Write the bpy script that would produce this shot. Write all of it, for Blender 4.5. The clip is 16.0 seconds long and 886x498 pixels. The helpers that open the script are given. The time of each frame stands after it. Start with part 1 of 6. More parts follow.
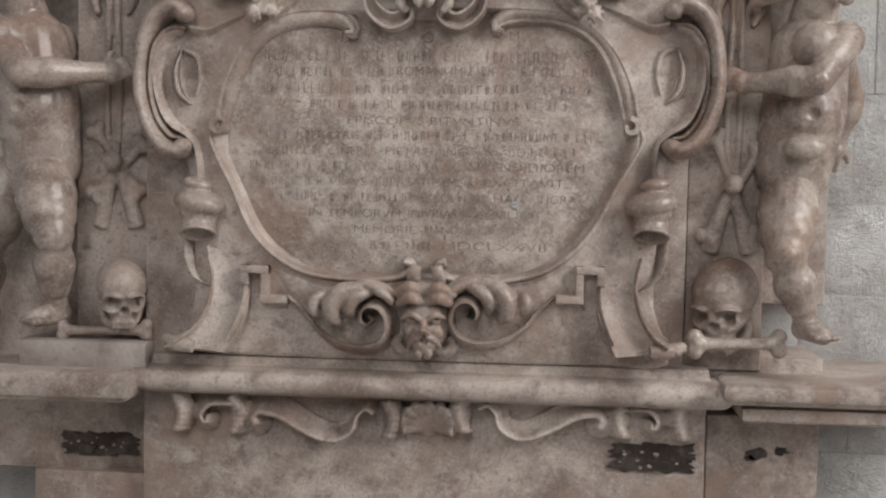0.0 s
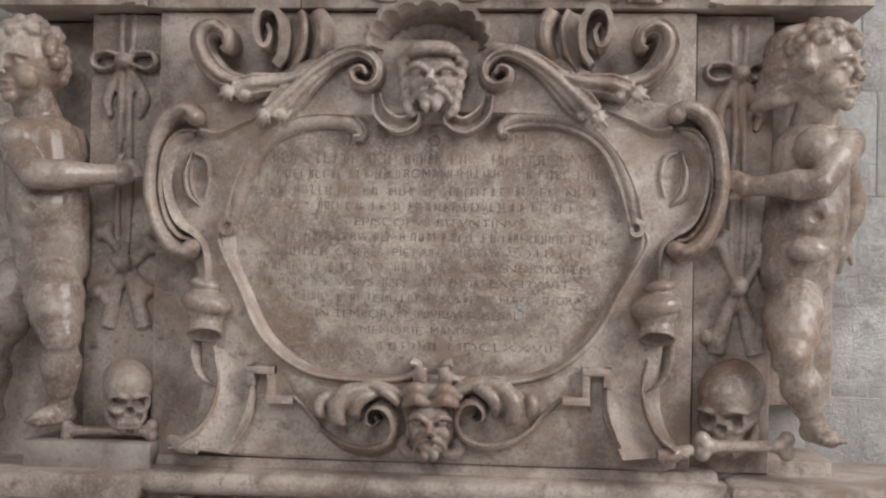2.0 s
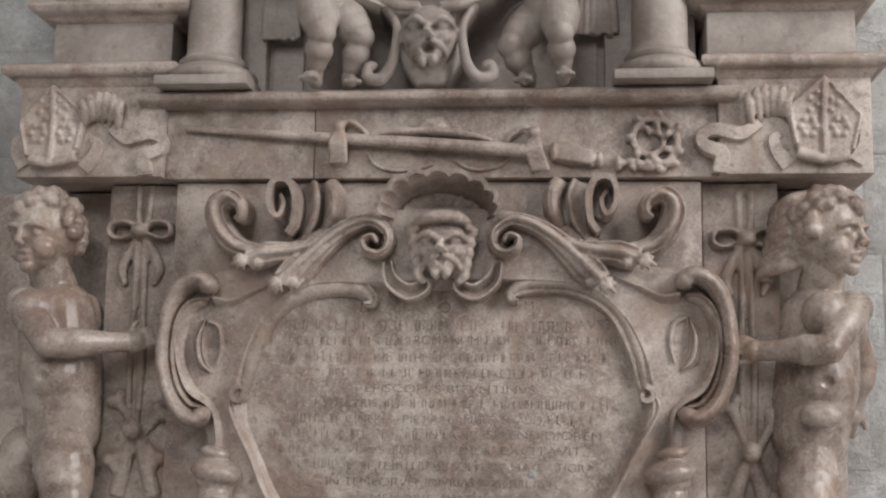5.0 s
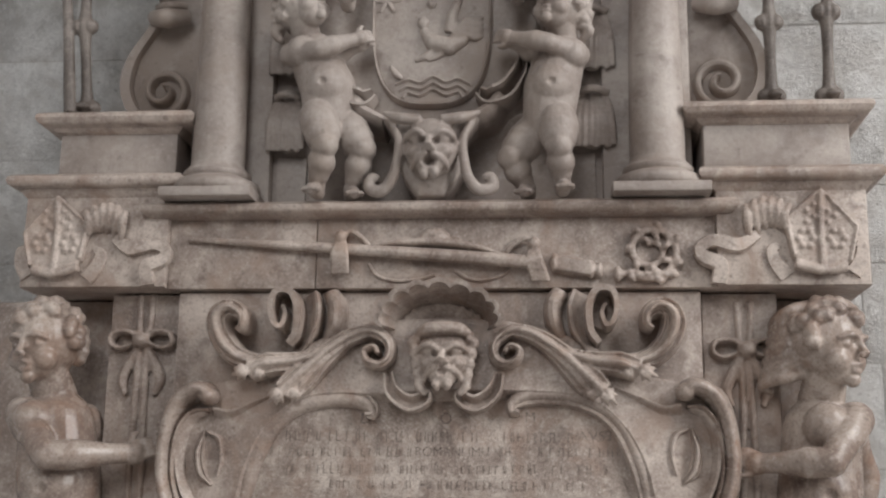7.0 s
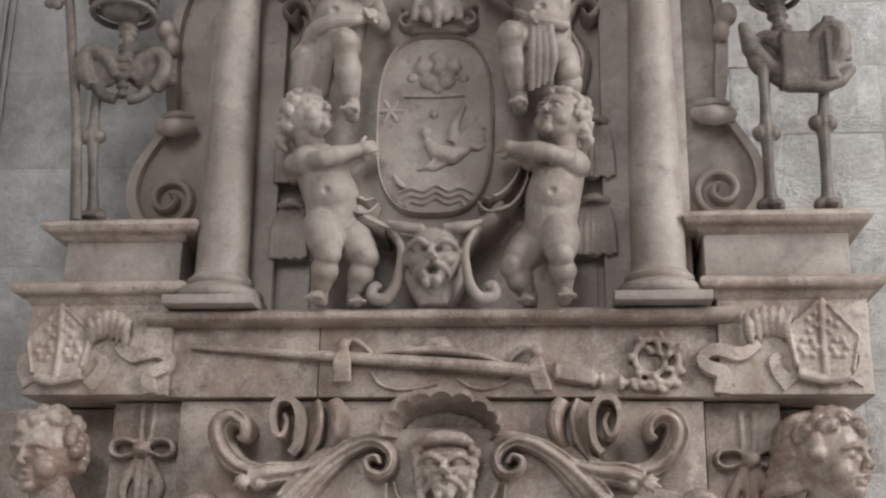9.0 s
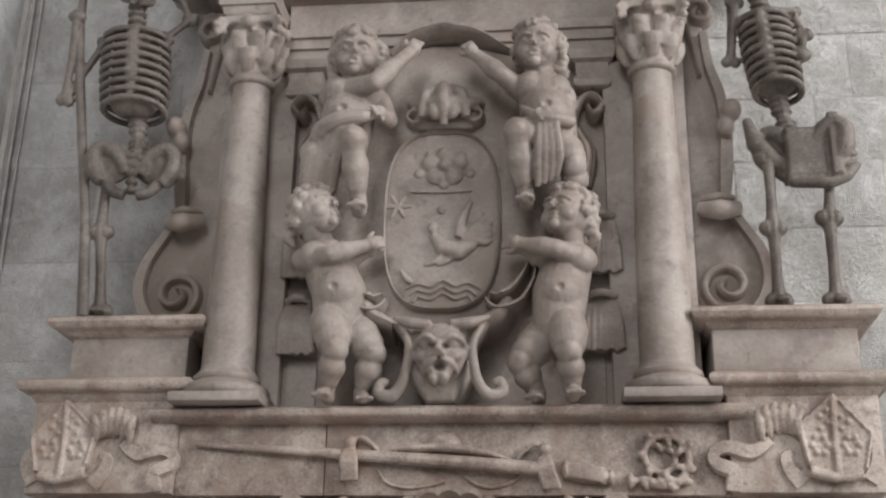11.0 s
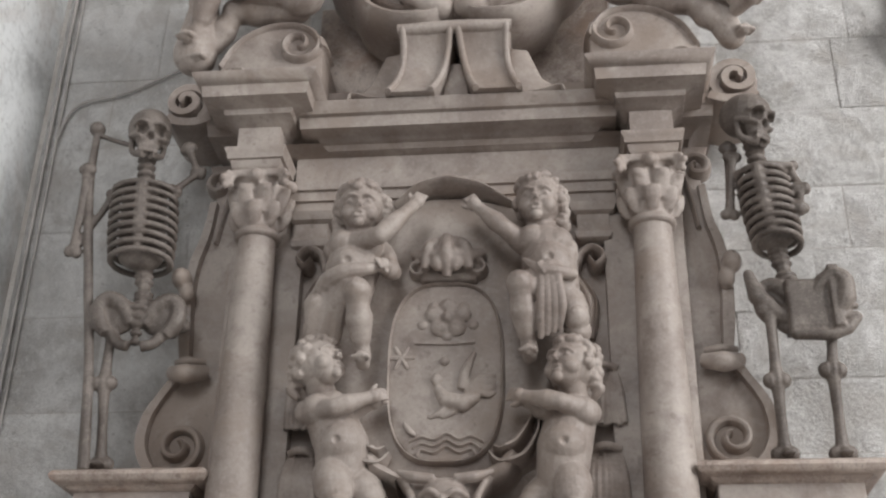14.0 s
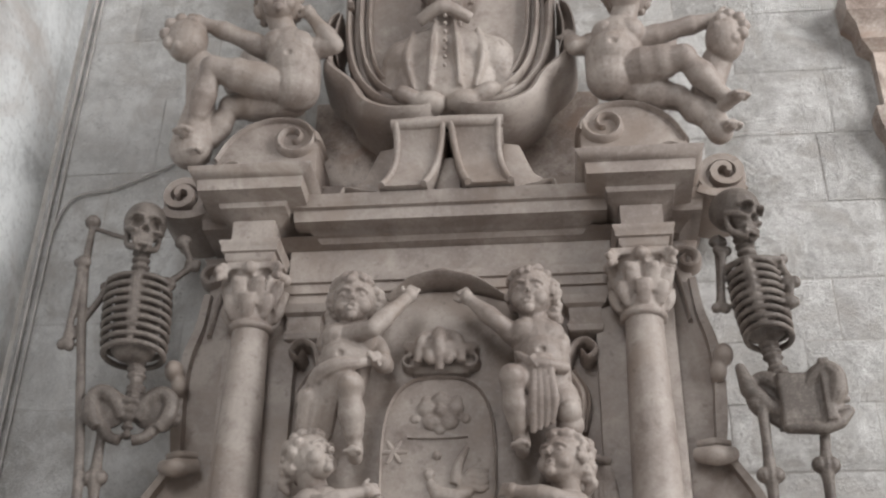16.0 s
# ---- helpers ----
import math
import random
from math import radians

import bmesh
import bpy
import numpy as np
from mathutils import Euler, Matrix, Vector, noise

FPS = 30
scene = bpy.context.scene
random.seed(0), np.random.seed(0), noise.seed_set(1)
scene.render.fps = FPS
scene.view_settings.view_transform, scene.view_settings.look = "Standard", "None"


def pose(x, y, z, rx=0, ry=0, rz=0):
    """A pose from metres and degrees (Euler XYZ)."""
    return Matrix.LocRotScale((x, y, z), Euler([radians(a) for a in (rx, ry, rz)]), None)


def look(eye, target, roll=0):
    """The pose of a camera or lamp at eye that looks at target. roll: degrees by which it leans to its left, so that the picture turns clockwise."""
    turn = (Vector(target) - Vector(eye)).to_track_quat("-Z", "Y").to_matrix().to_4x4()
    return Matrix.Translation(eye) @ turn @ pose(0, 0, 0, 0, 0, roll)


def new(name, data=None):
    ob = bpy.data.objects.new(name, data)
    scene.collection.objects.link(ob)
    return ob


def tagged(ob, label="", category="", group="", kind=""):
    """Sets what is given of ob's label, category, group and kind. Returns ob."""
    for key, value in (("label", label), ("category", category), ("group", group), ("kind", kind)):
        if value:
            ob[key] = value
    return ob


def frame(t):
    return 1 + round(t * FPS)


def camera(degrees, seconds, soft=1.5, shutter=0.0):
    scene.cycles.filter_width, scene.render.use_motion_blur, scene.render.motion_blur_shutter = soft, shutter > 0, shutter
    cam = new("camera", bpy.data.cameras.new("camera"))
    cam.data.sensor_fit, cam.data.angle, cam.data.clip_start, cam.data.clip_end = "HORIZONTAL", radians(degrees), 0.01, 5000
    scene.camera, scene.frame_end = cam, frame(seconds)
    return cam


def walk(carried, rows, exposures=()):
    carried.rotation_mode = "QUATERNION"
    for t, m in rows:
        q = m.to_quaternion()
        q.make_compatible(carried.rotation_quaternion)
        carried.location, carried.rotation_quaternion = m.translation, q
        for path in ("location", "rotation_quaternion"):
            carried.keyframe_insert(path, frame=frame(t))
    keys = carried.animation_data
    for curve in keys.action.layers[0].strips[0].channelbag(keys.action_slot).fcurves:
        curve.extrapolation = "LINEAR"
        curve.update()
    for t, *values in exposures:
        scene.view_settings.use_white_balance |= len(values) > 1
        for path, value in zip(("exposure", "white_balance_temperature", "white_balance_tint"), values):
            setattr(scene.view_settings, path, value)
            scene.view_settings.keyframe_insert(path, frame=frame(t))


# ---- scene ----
cam = camera(40.8, 16.0, soft=2.3)
PATH = [
    (0, (0.365, -3.470, 1.641), (0.200, -1.479, 1.534), 1.1),
    (0.5, (0.360, -3.476, 1.635), (0.194, -1.484, 1.572), 1.2),
    (1, (0.358, -3.480, 1.644), (0.189, -1.488, 1.619), 1.2),
    (1.5, (0.357, -3.484, 1.653), (0.185, -1.492, 1.664), 1.2),
    (2, (0.356, -3.486, 1.666), (0.183, -1.494, 1.714), 1.2),
    (2.5, (0.360, -3.488, 1.675), (0.183, -1.498, 1.761), 1.1),
    (3, (0.360, -3.490, 1.682), (0.179, -1.503, 1.811), 1.1),
    (3.5, (0.359, -3.496, 1.689), (0.174, -1.511, 1.857), 1.1),
    (4, (0.365, -3.500, 1.685), (0.173, -1.522, 1.904), 1.1),
    (6.5, (0.353, -3.539, 1.759), (0.163, -1.590, 2.164), 0.8),
    (7, (0.351, -3.544, 1.766), (0.162, -1.604, 2.214), 0.9),
    (7.5, (0.350, -3.550, 1.776), (0.161, -1.618, 2.261), 0.9),
    (8, (0.347, -3.558, 1.787), (0.161, -1.637, 2.312), 1),
    (8.5, (0.345, -3.564, 1.800), (0.159, -1.653, 2.360), 1),
    (9, (0.352, -3.572, 1.814), (0.161, -1.673, 2.409), 1),
    (11.5, (0.342, -3.588, 1.864), (0.144, -1.748, 2.622), 1),
    (12, (0.340, -3.602, 1.873), (0.141, -1.776, 2.665), 1),
    (12.5, (0.341, -3.606, 1.871), (0.141, -1.798, 2.703), 1.1),
    (13, (0.345, -3.611, 1.880), (0.144, -1.820, 2.748), 1.1),
    (13.5, (0.345, -3.615, 1.888), (0.147, -1.840, 2.788), 1.1),
    (14, (0.347, -3.620, 1.896), (0.151, -1.861, 2.828), 1.1),
    (14.5, (0.353, -3.631, 1.901), (0.157, -1.887, 2.861), 1.1),
    (15, (0.352, -3.635, 1.902), (0.162, -1.910, 2.895), 1.1),
    (15.5, (0.352, -3.643, 1.904), (0.167, -1.935, 2.928), 1),
    (16, (0.355, -3.653, 1.911), (0.174, -1.964, 2.966), 1),
]
walk(cam, [(t, look(eye, target, roll)) for t, eye, target, roll in PATH])

# ---- light: daylight from tall church windows behind and beside the camera ----
world = bpy.data.worlds.new("world")
scene.world = world
world.use_nodes = True
world.node_tree.nodes["Background"].inputs[0].default_value = (0.75, 0.85, 1.0, 1)
world.node_tree.nodes["Background"].inputs[1].default_value = 0.3


def window_lamp(eye, target, sx, sy, watts, colour):
    lamp = bpy.data.lights.new("window_daylight", "AREA")
    lamp.shape, lamp.size, lamp.size_y, lamp.energy, lamp.color = "RECTANGLE", sx, sy, watts, colour
    ob = new("window_daylight", lamp)
    ob.matrix_world = look(eye, target)
    return ob


window_lamp((5.9, -3.4, 5.45), (0.0, -0.8, 2.5), 2.2, 5.9, 490, (1.0, 0.985, 0.97))
window_lamp((-0.6, -8.9, 7.0), (-0.6, 0.0, 5.2), 3.0, 4.0, 255, (0.98, 0.985, 0.99))
scene.view_settings.exposure = 0.0


# ---- materials ----
def stone(name, dark, base, light, rough=0.5, scale=7.0, relief=0.25, spots=0.0, soot=(0.1, 0.08, 0.07), streak=0.0, island=0.0, deep=0.008, rust=None, salt=0.0, grit=0.6):
    m = bpy.data.materials.new(name)
    m.use_nodes = True
    nt = m.node_tree
    b = nt.nodes["Principled BSDF"]
    co = nt.nodes.new("ShaderNodeTexCoord")
    geo = nt.nodes.new("ShaderNodeNewGeometry")

    def noise_node(sc, detail, rgh, dist=0.0, vec=None):
        n = nt.nodes.new("ShaderNodeTexNoise")
        n.inputs["Scale"].default_value, n.inputs["Detail"].default_value = sc, detail
        n.inputs["Roughness"].default_value, n.inputs["Distortion"].default_value = rgh, dist
        nt.links.new(vec if vec else geo.outputs["Position"], n.inputs["Vector"])
        return n

    def mix(a, c, fac, kind="MIX"):
        n = nt.nodes.new("ShaderNodeMix")
        n.data_type, n.blend_type = "RGBA", kind
        for sock, val in ((n.inputs[6], a), (n.inputs[7], c), (n.inputs[0], fac)):
            if hasattr(val, "links"):
                nt.links.new(val, sock)
            elif isinstance(val, tuple):
                sock.default_value = (*val, 1)
            else:
                sock.default_value = val
        return n.outputs[2]

    def ramp(src, p0, p1, v0=0.0, v1=1.0):
        n = nt.nodes.new("ShaderNodeMapRange")
        n.inputs[1].default_value, n.inputs[2].default_value = p0, p1
        n.inputs[3].default_value, n.inputs[4].default_value = v0, v1
        nt.links.new(src, n.inputs[0])
        return n.outputs[0]

    big = noise_node(scale * 0.35, 5, 0.6, 0.6)
    mid = noise_node(scale * 1.6, 8, 0.65, 0.3)
    fine = noise_node(scale * 14, 6, 0.7)
    col = mix(dark, light, ramp(big.outputs[0], 0.4, 0.62))
    col = mix(col, base, 0.35)
    col = mix(col, light, ramp(mid.outputs[0], 0.53, 0.7, 0, 0.65))
    col = mix(col, dark, ramp(mid.outputs[0], 0.48, 0.32, 0, 0.8))
    col = mix(col, dark, ramp(fine.outputs[0], 0.48, 0.32, 0, grit))
    col = mix(col, light, ramp(fine.outputs[0], 0.54, 0.7, 0, grit))
    if rust:
        patch = noise_node(scale * 0.55, 7, 0.62, 0.9)
        patch.inputs["Vector"].default_value = (3, 1, 7)
        col = mix(col, rust, ramp(patch.outputs[0], 0.5, 0.64, 0, 0.68))
        wash = noise_node(scale * 0.8, 9, 0.7, 1.2)
        col = mix(col, light, ramp(wash.outputs[0], 0.57, 0.7, 0, 0.45))
    if salt:
        bloom, crust = noise_node(scale * 0.3, 4, 0.6, 0.8), noise_node(scale * 6, 8, 0.75, 0.5)
        both = nt.nodes.new("ShaderNodeMath")
        both.operation = "MULTIPLY"
        nt.links.new(ramp(bloom.outputs[0], 0.42, 0.62), both.inputs[0])
        nt.links.new(ramp(crust.outputs[0], 0.52, 0.62, 0, salt), both.inputs[1])
        col = mix(col, light, both.outputs[0])
    if spots:
        pit = noise_node(scale * 5, 3, 0.5)
        col = mix(col, soot, ramp(pit.outputs[0], 0.64, 0.72, 0, spots))
    if streak:
        mp = nt.nodes.new("ShaderNodeMapping")
        mp.inputs["Scale"].default_value = (9, 9, 0.9)
        nt.links.new(geo.outputs["Position"], mp.inputs[0])
        run = noise_node(1.4, 5, 0.6, 0.2, mp.outputs[0])
        col = mix(col, soot, ramp(run.outputs[0], 0.55, 0.78, 0, streak))
    if island:
        info = nt.nodes.new("ShaderNodeObjectInfo")
        col = mix(col, light, ramp(info.outputs["Random"], 0, 1, 0, island))
        col = mix(col, dark, ramp(info.outputs["Random"], 0.6, 0.0, 0, island * 0.6))
    nt.links.new(col, b.inputs["Base Color"])
    nt.links.new(ramp(mid.outputs[0], 0.3, 0.7, rough - 0.1, rough + 0.13), b.inputs["Roughness"])
    bump = nt.nodes.new("ShaderNodeBump")
    bump.inputs["Strength"].default_value, bump.inputs["Distance"].default_value = relief, deep
    add = nt.nodes.new("ShaderNodeMath")
    add.operation = "ADD"
    nt.links.new(mid.outputs[0], add.inputs[0])
    nt.links.new(ramp(fine.outputs[0], 0, 1, 0, 0.5), add.inputs[1])
    nt.links.new(add.outputs[0], bump.inputs["Height"])
    nt.links.new(bump.outputs[0], b.inputs["Normal"])
    return m


BROWN = stone("brown_marble", (0.172, 0.126, 0.106), (0.41, 0.337, 0.294), (0.62, 0.54, 0.485), 0.4, 8, 0.6, 0.5, (0.15, 0.11, 0.092), rust=(0.33, 0.235, 0.185))
FLESH = stone("polished_marble", (0.15, 0.105, 0.088), (0.335, 0.265, 0.225), (0.52, 0.45, 0.4), 0.22, 7, 0.25, 0.3, (0.12, 0.09, 0.075), rust=(0.26, 0.165, 0.12))
GREY = stone("dusty_limestone", (0.215, 0.174, 0.155), (0.355, 0.305, 0.275), (0.49, 0.438, 0.402), 0.5, 5, 0.45, 0.4, (0.15, 0.12, 0.105), 0.15, rust=(0.28, 0.225, 0.19), grit=0.35)
PLAQUE = stone("inscribed_slab", (0.19, 0.142, 0.12), (0.395, 0.322, 0.278), (0.66, 0.585, 0.525), 0.5, 11, 0.8, 0.6, (0.15, 0.115, 0.095), rust=(0.29, 0.2, 0.155), salt=0.6)
BONE = stone("dark_carved_stone", (0.075, 0.06, 0.052), (0.14, 0.117, 0.102), (0.27, 0.235, 0.212), 0.5, 9, 0.4, 0.2)
WALL = stone("wall_limestone", (0.42, 0.405, 0.39), (0.67, 0.66, 0.645), (0.9, 0.893, 0.883), 0.85, 9, 1.0, 0.6, (0.28, 0.25, 0.23), 0.12, 0.3, 0.035, (0.5, 0.468, 0.437))
MORTAR = stone("lime_mortar", (0.4, 0.37, 0.345), (0.55, 0.52, 0.49), (0.66, 0.63, 0.6), 0.85, 8, 0.8, 0.3)
# plaster made paler and bluish: window light on the pier is in this colour
PIER = stone("window_lit_plaster", (0.42, 0.43, 0.435), (0.68, 0.7, 0.71), (0.84, 0.86, 0.87), 0.7, 2.5, 0.4, 0.3, (0.4, 0.36, 0.33), 0.45, rust=(0.5, 0.45, 0.42))
PLASTER = stone("smooth_plaster", (0.36, 0.335, 0.31), (0.48, 0.455, 0.43), (0.62, 0.595, 0.57), 0.75, 3, 0.3, 0.15, (0.22, 0.2, 0.19), 0.25)
LETTER = stone("worn_letter_paint", (0.1, 0.075, 0.064), (0.165, 0.13, 0.112), (0.32, 0.27, 0.236), 0.6, 30, 0.2)
SOOT = stone("blackened_socket", (0.02, 0.012, 0.01), (0.035, 0.024, 0.02), (0.16, 0.13, 0.11), 0.8, 14, 0.8)
CABLE = stone("grey_cable", (0.3, 0.28, 0.27), (0.4, 0.38, 0.36), (0.5, 0.47, 0.45), 0.5, 9, 0.1)


# ---- geometry kit ----
class Geo:
    def __init__(self):
        self.v, self.f = [], []

    def add(self, vs, fs):
        o = len(self.v)
        self.v += [tuple(p) for p in vs]
        self.f += [tuple(o + i for i in f) for f in fs]
        return self


def crom(pts, n=8):
    """Smooth curve through points of any dimension, n samples a span."""
    p = [np.array(q, float) for q in pts]
    p = [2 * p[0] - p[1]] + p + [2 * p[-1] - p[-2]]
    out = []
    for i in range(1, len(p) - 2):
        for k in range(n):
            t = k / n
            out.append(0.5 * (2 * p[i] + (p[i + 1] - p[i - 1]) * t + (2 * p[i - 1] - 5 * p[i] + 4 * p[i + 1] - p[i + 2]) * t * t
                              + (3 * p[i] - p[i - 1] - 3 * p[i + 1] + p[i + 2]) * t ** 3))
    out.append(p[-2])
    return out


def along(value, n):
    if isinstance(value, (int, float)):
        return [value] * n
    return list(np.interp(np.linspace(0, 1, n), np.linspace(0, 1, len(value)), value))


def skin(g, rings, caps=True):
    m = len(rings[0])
    fs = [(i * m + k, i * m + (k + 1) % m, (i + 1) * m + (k + 1) % m, (i + 1) * m + k) for i in range(len(rings) - 1) for k in range(m)]
    if caps:
        fs += [tuple(range(m))[::-1], tuple((len(rings) - 1) * m + k for k in range(m))]
    g.add([p for r in rings for p in r], fs)


def tube(g, pts, radii, n=6, m=14, flat=1.0):
    c = crom(pts, n)
    r = along(radii, len(c))
    rings = []
    for i, p in enumerate(c):
        t = Vector(c[min(i + 1, len(c) - 1)] - c[max(i - 1, 0)]).normalized()
        a = t.cross(Vector((0, 1, 0)))
        a = a.normalized() if a.length > 0.05 else Vector((1, 0, 0))
        b = a.cross(t).normalized()
        rings.append([Vector(p) + a * math.cos(k * math.tau / m) * r[i] + b * math.sin(k * math.tau / m) * r[i] * flat for k in range(m)])
    skin(g, rings)


def ball(g, c, r, rot=None, nu=20, nv=14):
    r = (r, r, r) if isinstance(r, (int, float)) else r
    vs = [Vector((0, 0, r[2]))]
    for j in range(1, nv):
        for i in range(nu):
            a, b = i * math.tau / nu, j * math.pi / nv
            vs.append(Vector((r[0] * math.sin(b) * math.cos(a), r[1] * math.sin(b) * math.sin(a), r[2] * math.cos(b))))
    vs.append(Vector((0, 0, -r[2])))
    if rot is not None:
        vs = [rot @ v for v in vs]
    fs = [(0, 1 + i, 1 + (i + 1) % nu) for i in range(nu)]
    for j in range(nv - 2):
        fs += [(1 + j * nu + i, 1 + (j + 1) * nu + i, 1 + (j + 1) * nu + (i + 1) % nu, 1 + j * nu + (i + 1) % nu) for i in range(nu)]
    e, o = len(vs) - 1, 1 + (nv - 2) * nu
    fs += [(e, o + (i + 1) % nu, o + i) for i in range(nu)]
    g.add([v + Vector(c) for v in vs], fs)


def limb(g, chain):
    """Tapered chain of (point, radius)."""
    for (p, r), (q, s) in zip(chain, chain[1:]):
        d = (Vector(q) - Vector(p))
        tube(g, [Vector(p), Vector(p) + d * 0.5, Vector(q)], [r, (r + s) / 2, s], 5, 20)
    for p, r in chain:
        ball(g, p, r)


PROFILES = {
    "round": [(-1, 0), (-1, 0.35), (-0.85, 0.7), (-0.45, 0.94), (0, 1), (0.45, 0.94), (0.85, 0.7), (1, 0.35), (1, 0)],
    "flat": [(-1, 0), (-1, 0.85), (-0.85, 1), (0, 1), (0.85, 1), (1, 0.85), (1, 0)],
    "groove": [(-1, 0), (-1, 0.8), (-0.9, 1), (-0.65, 1), (-0.5, 0.75), (0, 0.62), (0.5, 0.75), (0.65, 1), (0.9, 1), (1, 0.8), (1, 0)],
    "swell": [(-1, 0), (-1, 0.3), (-0.9, 0.62), (-0.7, 0.84), (-0.4, 0.97), (0, 1), (0.25, 0.93), (0.42, 0.8), (0.55, 0.86), (0.75, 0.84), (0.92, 0.6), (1, 0.3), (1, 0)],
    "lean": [(-1, 0), (-1, 0.9), (-0.85, 1), (-0.55, 0.95), (0, 0.55), (0.6, 0.35), (1, 0.3), (1, 0)],
    "lean_back": [(-1, 0), (-1, 0.3), (-0.6, 0.35), (0, 0.55), (0.55, 0.95), (0.85, 1), (1, 0.9), (1, 0)],
    "roll": [(-1, 0), (-1, 0.4), (-0.9, 0.66), (-0.65, 0.88), (-0.3, 0.99), (0.1, 1), (0.45, 0.9), (0.75, 0.7), (0.92, 0.5), (1, 0.3), (1, 0)],
    "rib": [(-1, 0), (-1, 0.5), (-0.75, 0.85), (-0.5, 0.7), (-0.25, 0.95), (0, 1), (0.25, 0.95), (0.5, 0.7), (0.75, 0.85), (1, 0.5), (1, 0)],
}


def ribbon(g, path, w, y0, y1, prof="round", n=8):
    """Carved band along a line in the wall's plane, from depth y0 to its front y1."""
    c = crom(path, n)
    ws, fr = along(w, len(c)), along(y1, len(c))
    rings = []
    for i, p in enumerate(c):
        t = c[min(i + 1, len(c) - 1)] - c[max(i - 1, 0)]
        t = t / (np.linalg.norm(t) + 1e-9)
        nx, nz = -t[1], t[0]
        rings.append([(p[0] + nx * a * ws[i] / 2, y0 + (fr[i] - y0) * b, p[1] + nz * a * ws[i] / 2) for a, b in PROFILES[prof]])
    skin(g, rings)


def volute(cx, cz, r0, r1, a0, a1, n=14):
    return [(cx + (r0 + (r1 - r0) * k / (n - 1)) * math.cos(radians(a0 + (a1 - a0) * k / (n - 1))),
             cz + (r0 + (r1 - r0) * k / (n - 1)) * math.sin(radians(a0 + (a1 - a0) * k / (n - 1)))) for k in range(n)]


def mirror(path, xc=0.0):
    return [(2 * xc - p[0], *p[1:]) for p in path]


def shift(path, dx, dz):
    return [(p[0] + dx, p[1] + dz) for p in path]


def plate(g, outline, y0, y1, bevel=0.008):
    """Slab with the given outline in the wall's plane, its front edge rounded."""
    n = len(outline)
    area = sum(outline[i][0] * outline[(i + 1) % n][1] - outline[(i + 1) % n][0] * outline[i][1] for i in range(n))
    sgn = 1 if area > 0 else -1

    def inset(d):
        out = []
        for i in range(n):
            a, b, c = (np.array(outline[(i + k) % n][:2]) for k in (-1, 0, 1))
            t = (c - a) / (np.linalg.norm(c - a) + 1e-9)
            out.append((b[0] - t[1] * d * sgn, b[1] + t[0] * d * sgn))
        return out
    rings = [[(x, y0, z) for x, z in outline], [(x, y1 + bevel, z) for x, z in outline],
             [(x, y1 + bevel * 0.3, z) for x, z in inset(bevel * 0.3)], [(x, y1, z) for x, z in inset(bevel)]]
    skin(g, rings)


def block(g, x0, x1, y0, y1, z0, z1, b=0.006):
    """Stone block with worn edges; y0 is its front."""
    b = min(b, (x1 - x0) / 3, (y1 - y0) / 3, (z1 - z0) / 3)
    rings = []
    for y, i in ((y1, 0), (y0 + b, 0), (y0 + b * 0.3, b * 0.3), (y0, b)):
        rings.append([(x0 + i, y, z0 + i), (x1 - i, y, z0 + i), (x1 - i, y, z1 - i), (x0 + i, y, z1 - i)])
    skin(g, rings)


def courses(g, x0, x1, yb, yf, levels):
    """Moulded course: at each (height, projection) a rectangle that returns at both ends."""
    skin(g, [[(x0 - o, yb, z), (x1 + o, yb, z), (x1 + o, yf - o, z), (x0 - o, yf - o, z)] for z, o in levels])


def lathe(g, cx, cy, prof, m=40):
    skin(g, [[(cx + r * math.cos(k * math.tau / m), cy + r * math.sin(k * math.tau / m), z) for k in range(m)] for z, r in prof])


def oval(cx, cz, a, b, n=40, p=2.4):
    return [(cx + a * math.copysign(abs(math.cos(t)) ** (2 / p), math.cos(t)), cz + b * math.copysign(abs(math.sin(t)) ** (2 / p), math.sin(t))) for t in np.linspace(0, math.tau, n, endpoint=False)]


def bake(g, name, voxel=0.0, rounds=2, dents=(), smooth=True, rough=0.0):
    me = bpy.data.meshes.new(name)
    me.from_pydata([tuple(v) for v in g.v], [], g.f)
    bm = bmesh.new()
    bm.from_mesh(me)
    bmesh.ops.recalc_face_normals(bm, faces=bm.faces)
    bm.to_mesh(me)
    bm.free()
    if voxel:
        ob = new(name, me)
        r = ob.modifiers.new("remesh", "REMESH")
        r.mode, r.voxel_size = "VOXEL", voxel
        s = ob.modifiers.new("smooth", "SMOOTH")
        s.factor, s.iterations = 0.5, rounds
        done = bpy.data.meshes.new_from_object(ob.evaluated_get(bpy.context.evaluated_depsgraph_get()))
        bpy.data.objects.remove(ob)
        bpy.data.meshes.remove(me)
        me = done
        me.name = name
    if dents or rough:
        co = np.empty(len(me.vertices) * 3)
        me.vertices.foreach_get("co", co)
        co = co.reshape(-1, 3)
        for c, rad, push in dents:
            d = np.linalg.norm(co - np.array(c), axis=1) / rad
            k = np.clip(1 - d * d, 0, 1) ** 0.7
            co += k[:, None] * np.array(push)
        if rough:
            co += rough * np.array([noise.noise_vector(Vector(p) * 22) for p in co])
        me.vertices.foreach_set("co", co.ravel())
    if smooth:
        me.polygons.foreach_set("use_smooth", [True] * len(me.polygons))
        if not voxel:
            me.set_sharp_from_angle(angle=radians(38))
    me.update()
    return me


def thing(name, label, category, group=""):
    return tagged(new(name), label, category, group)


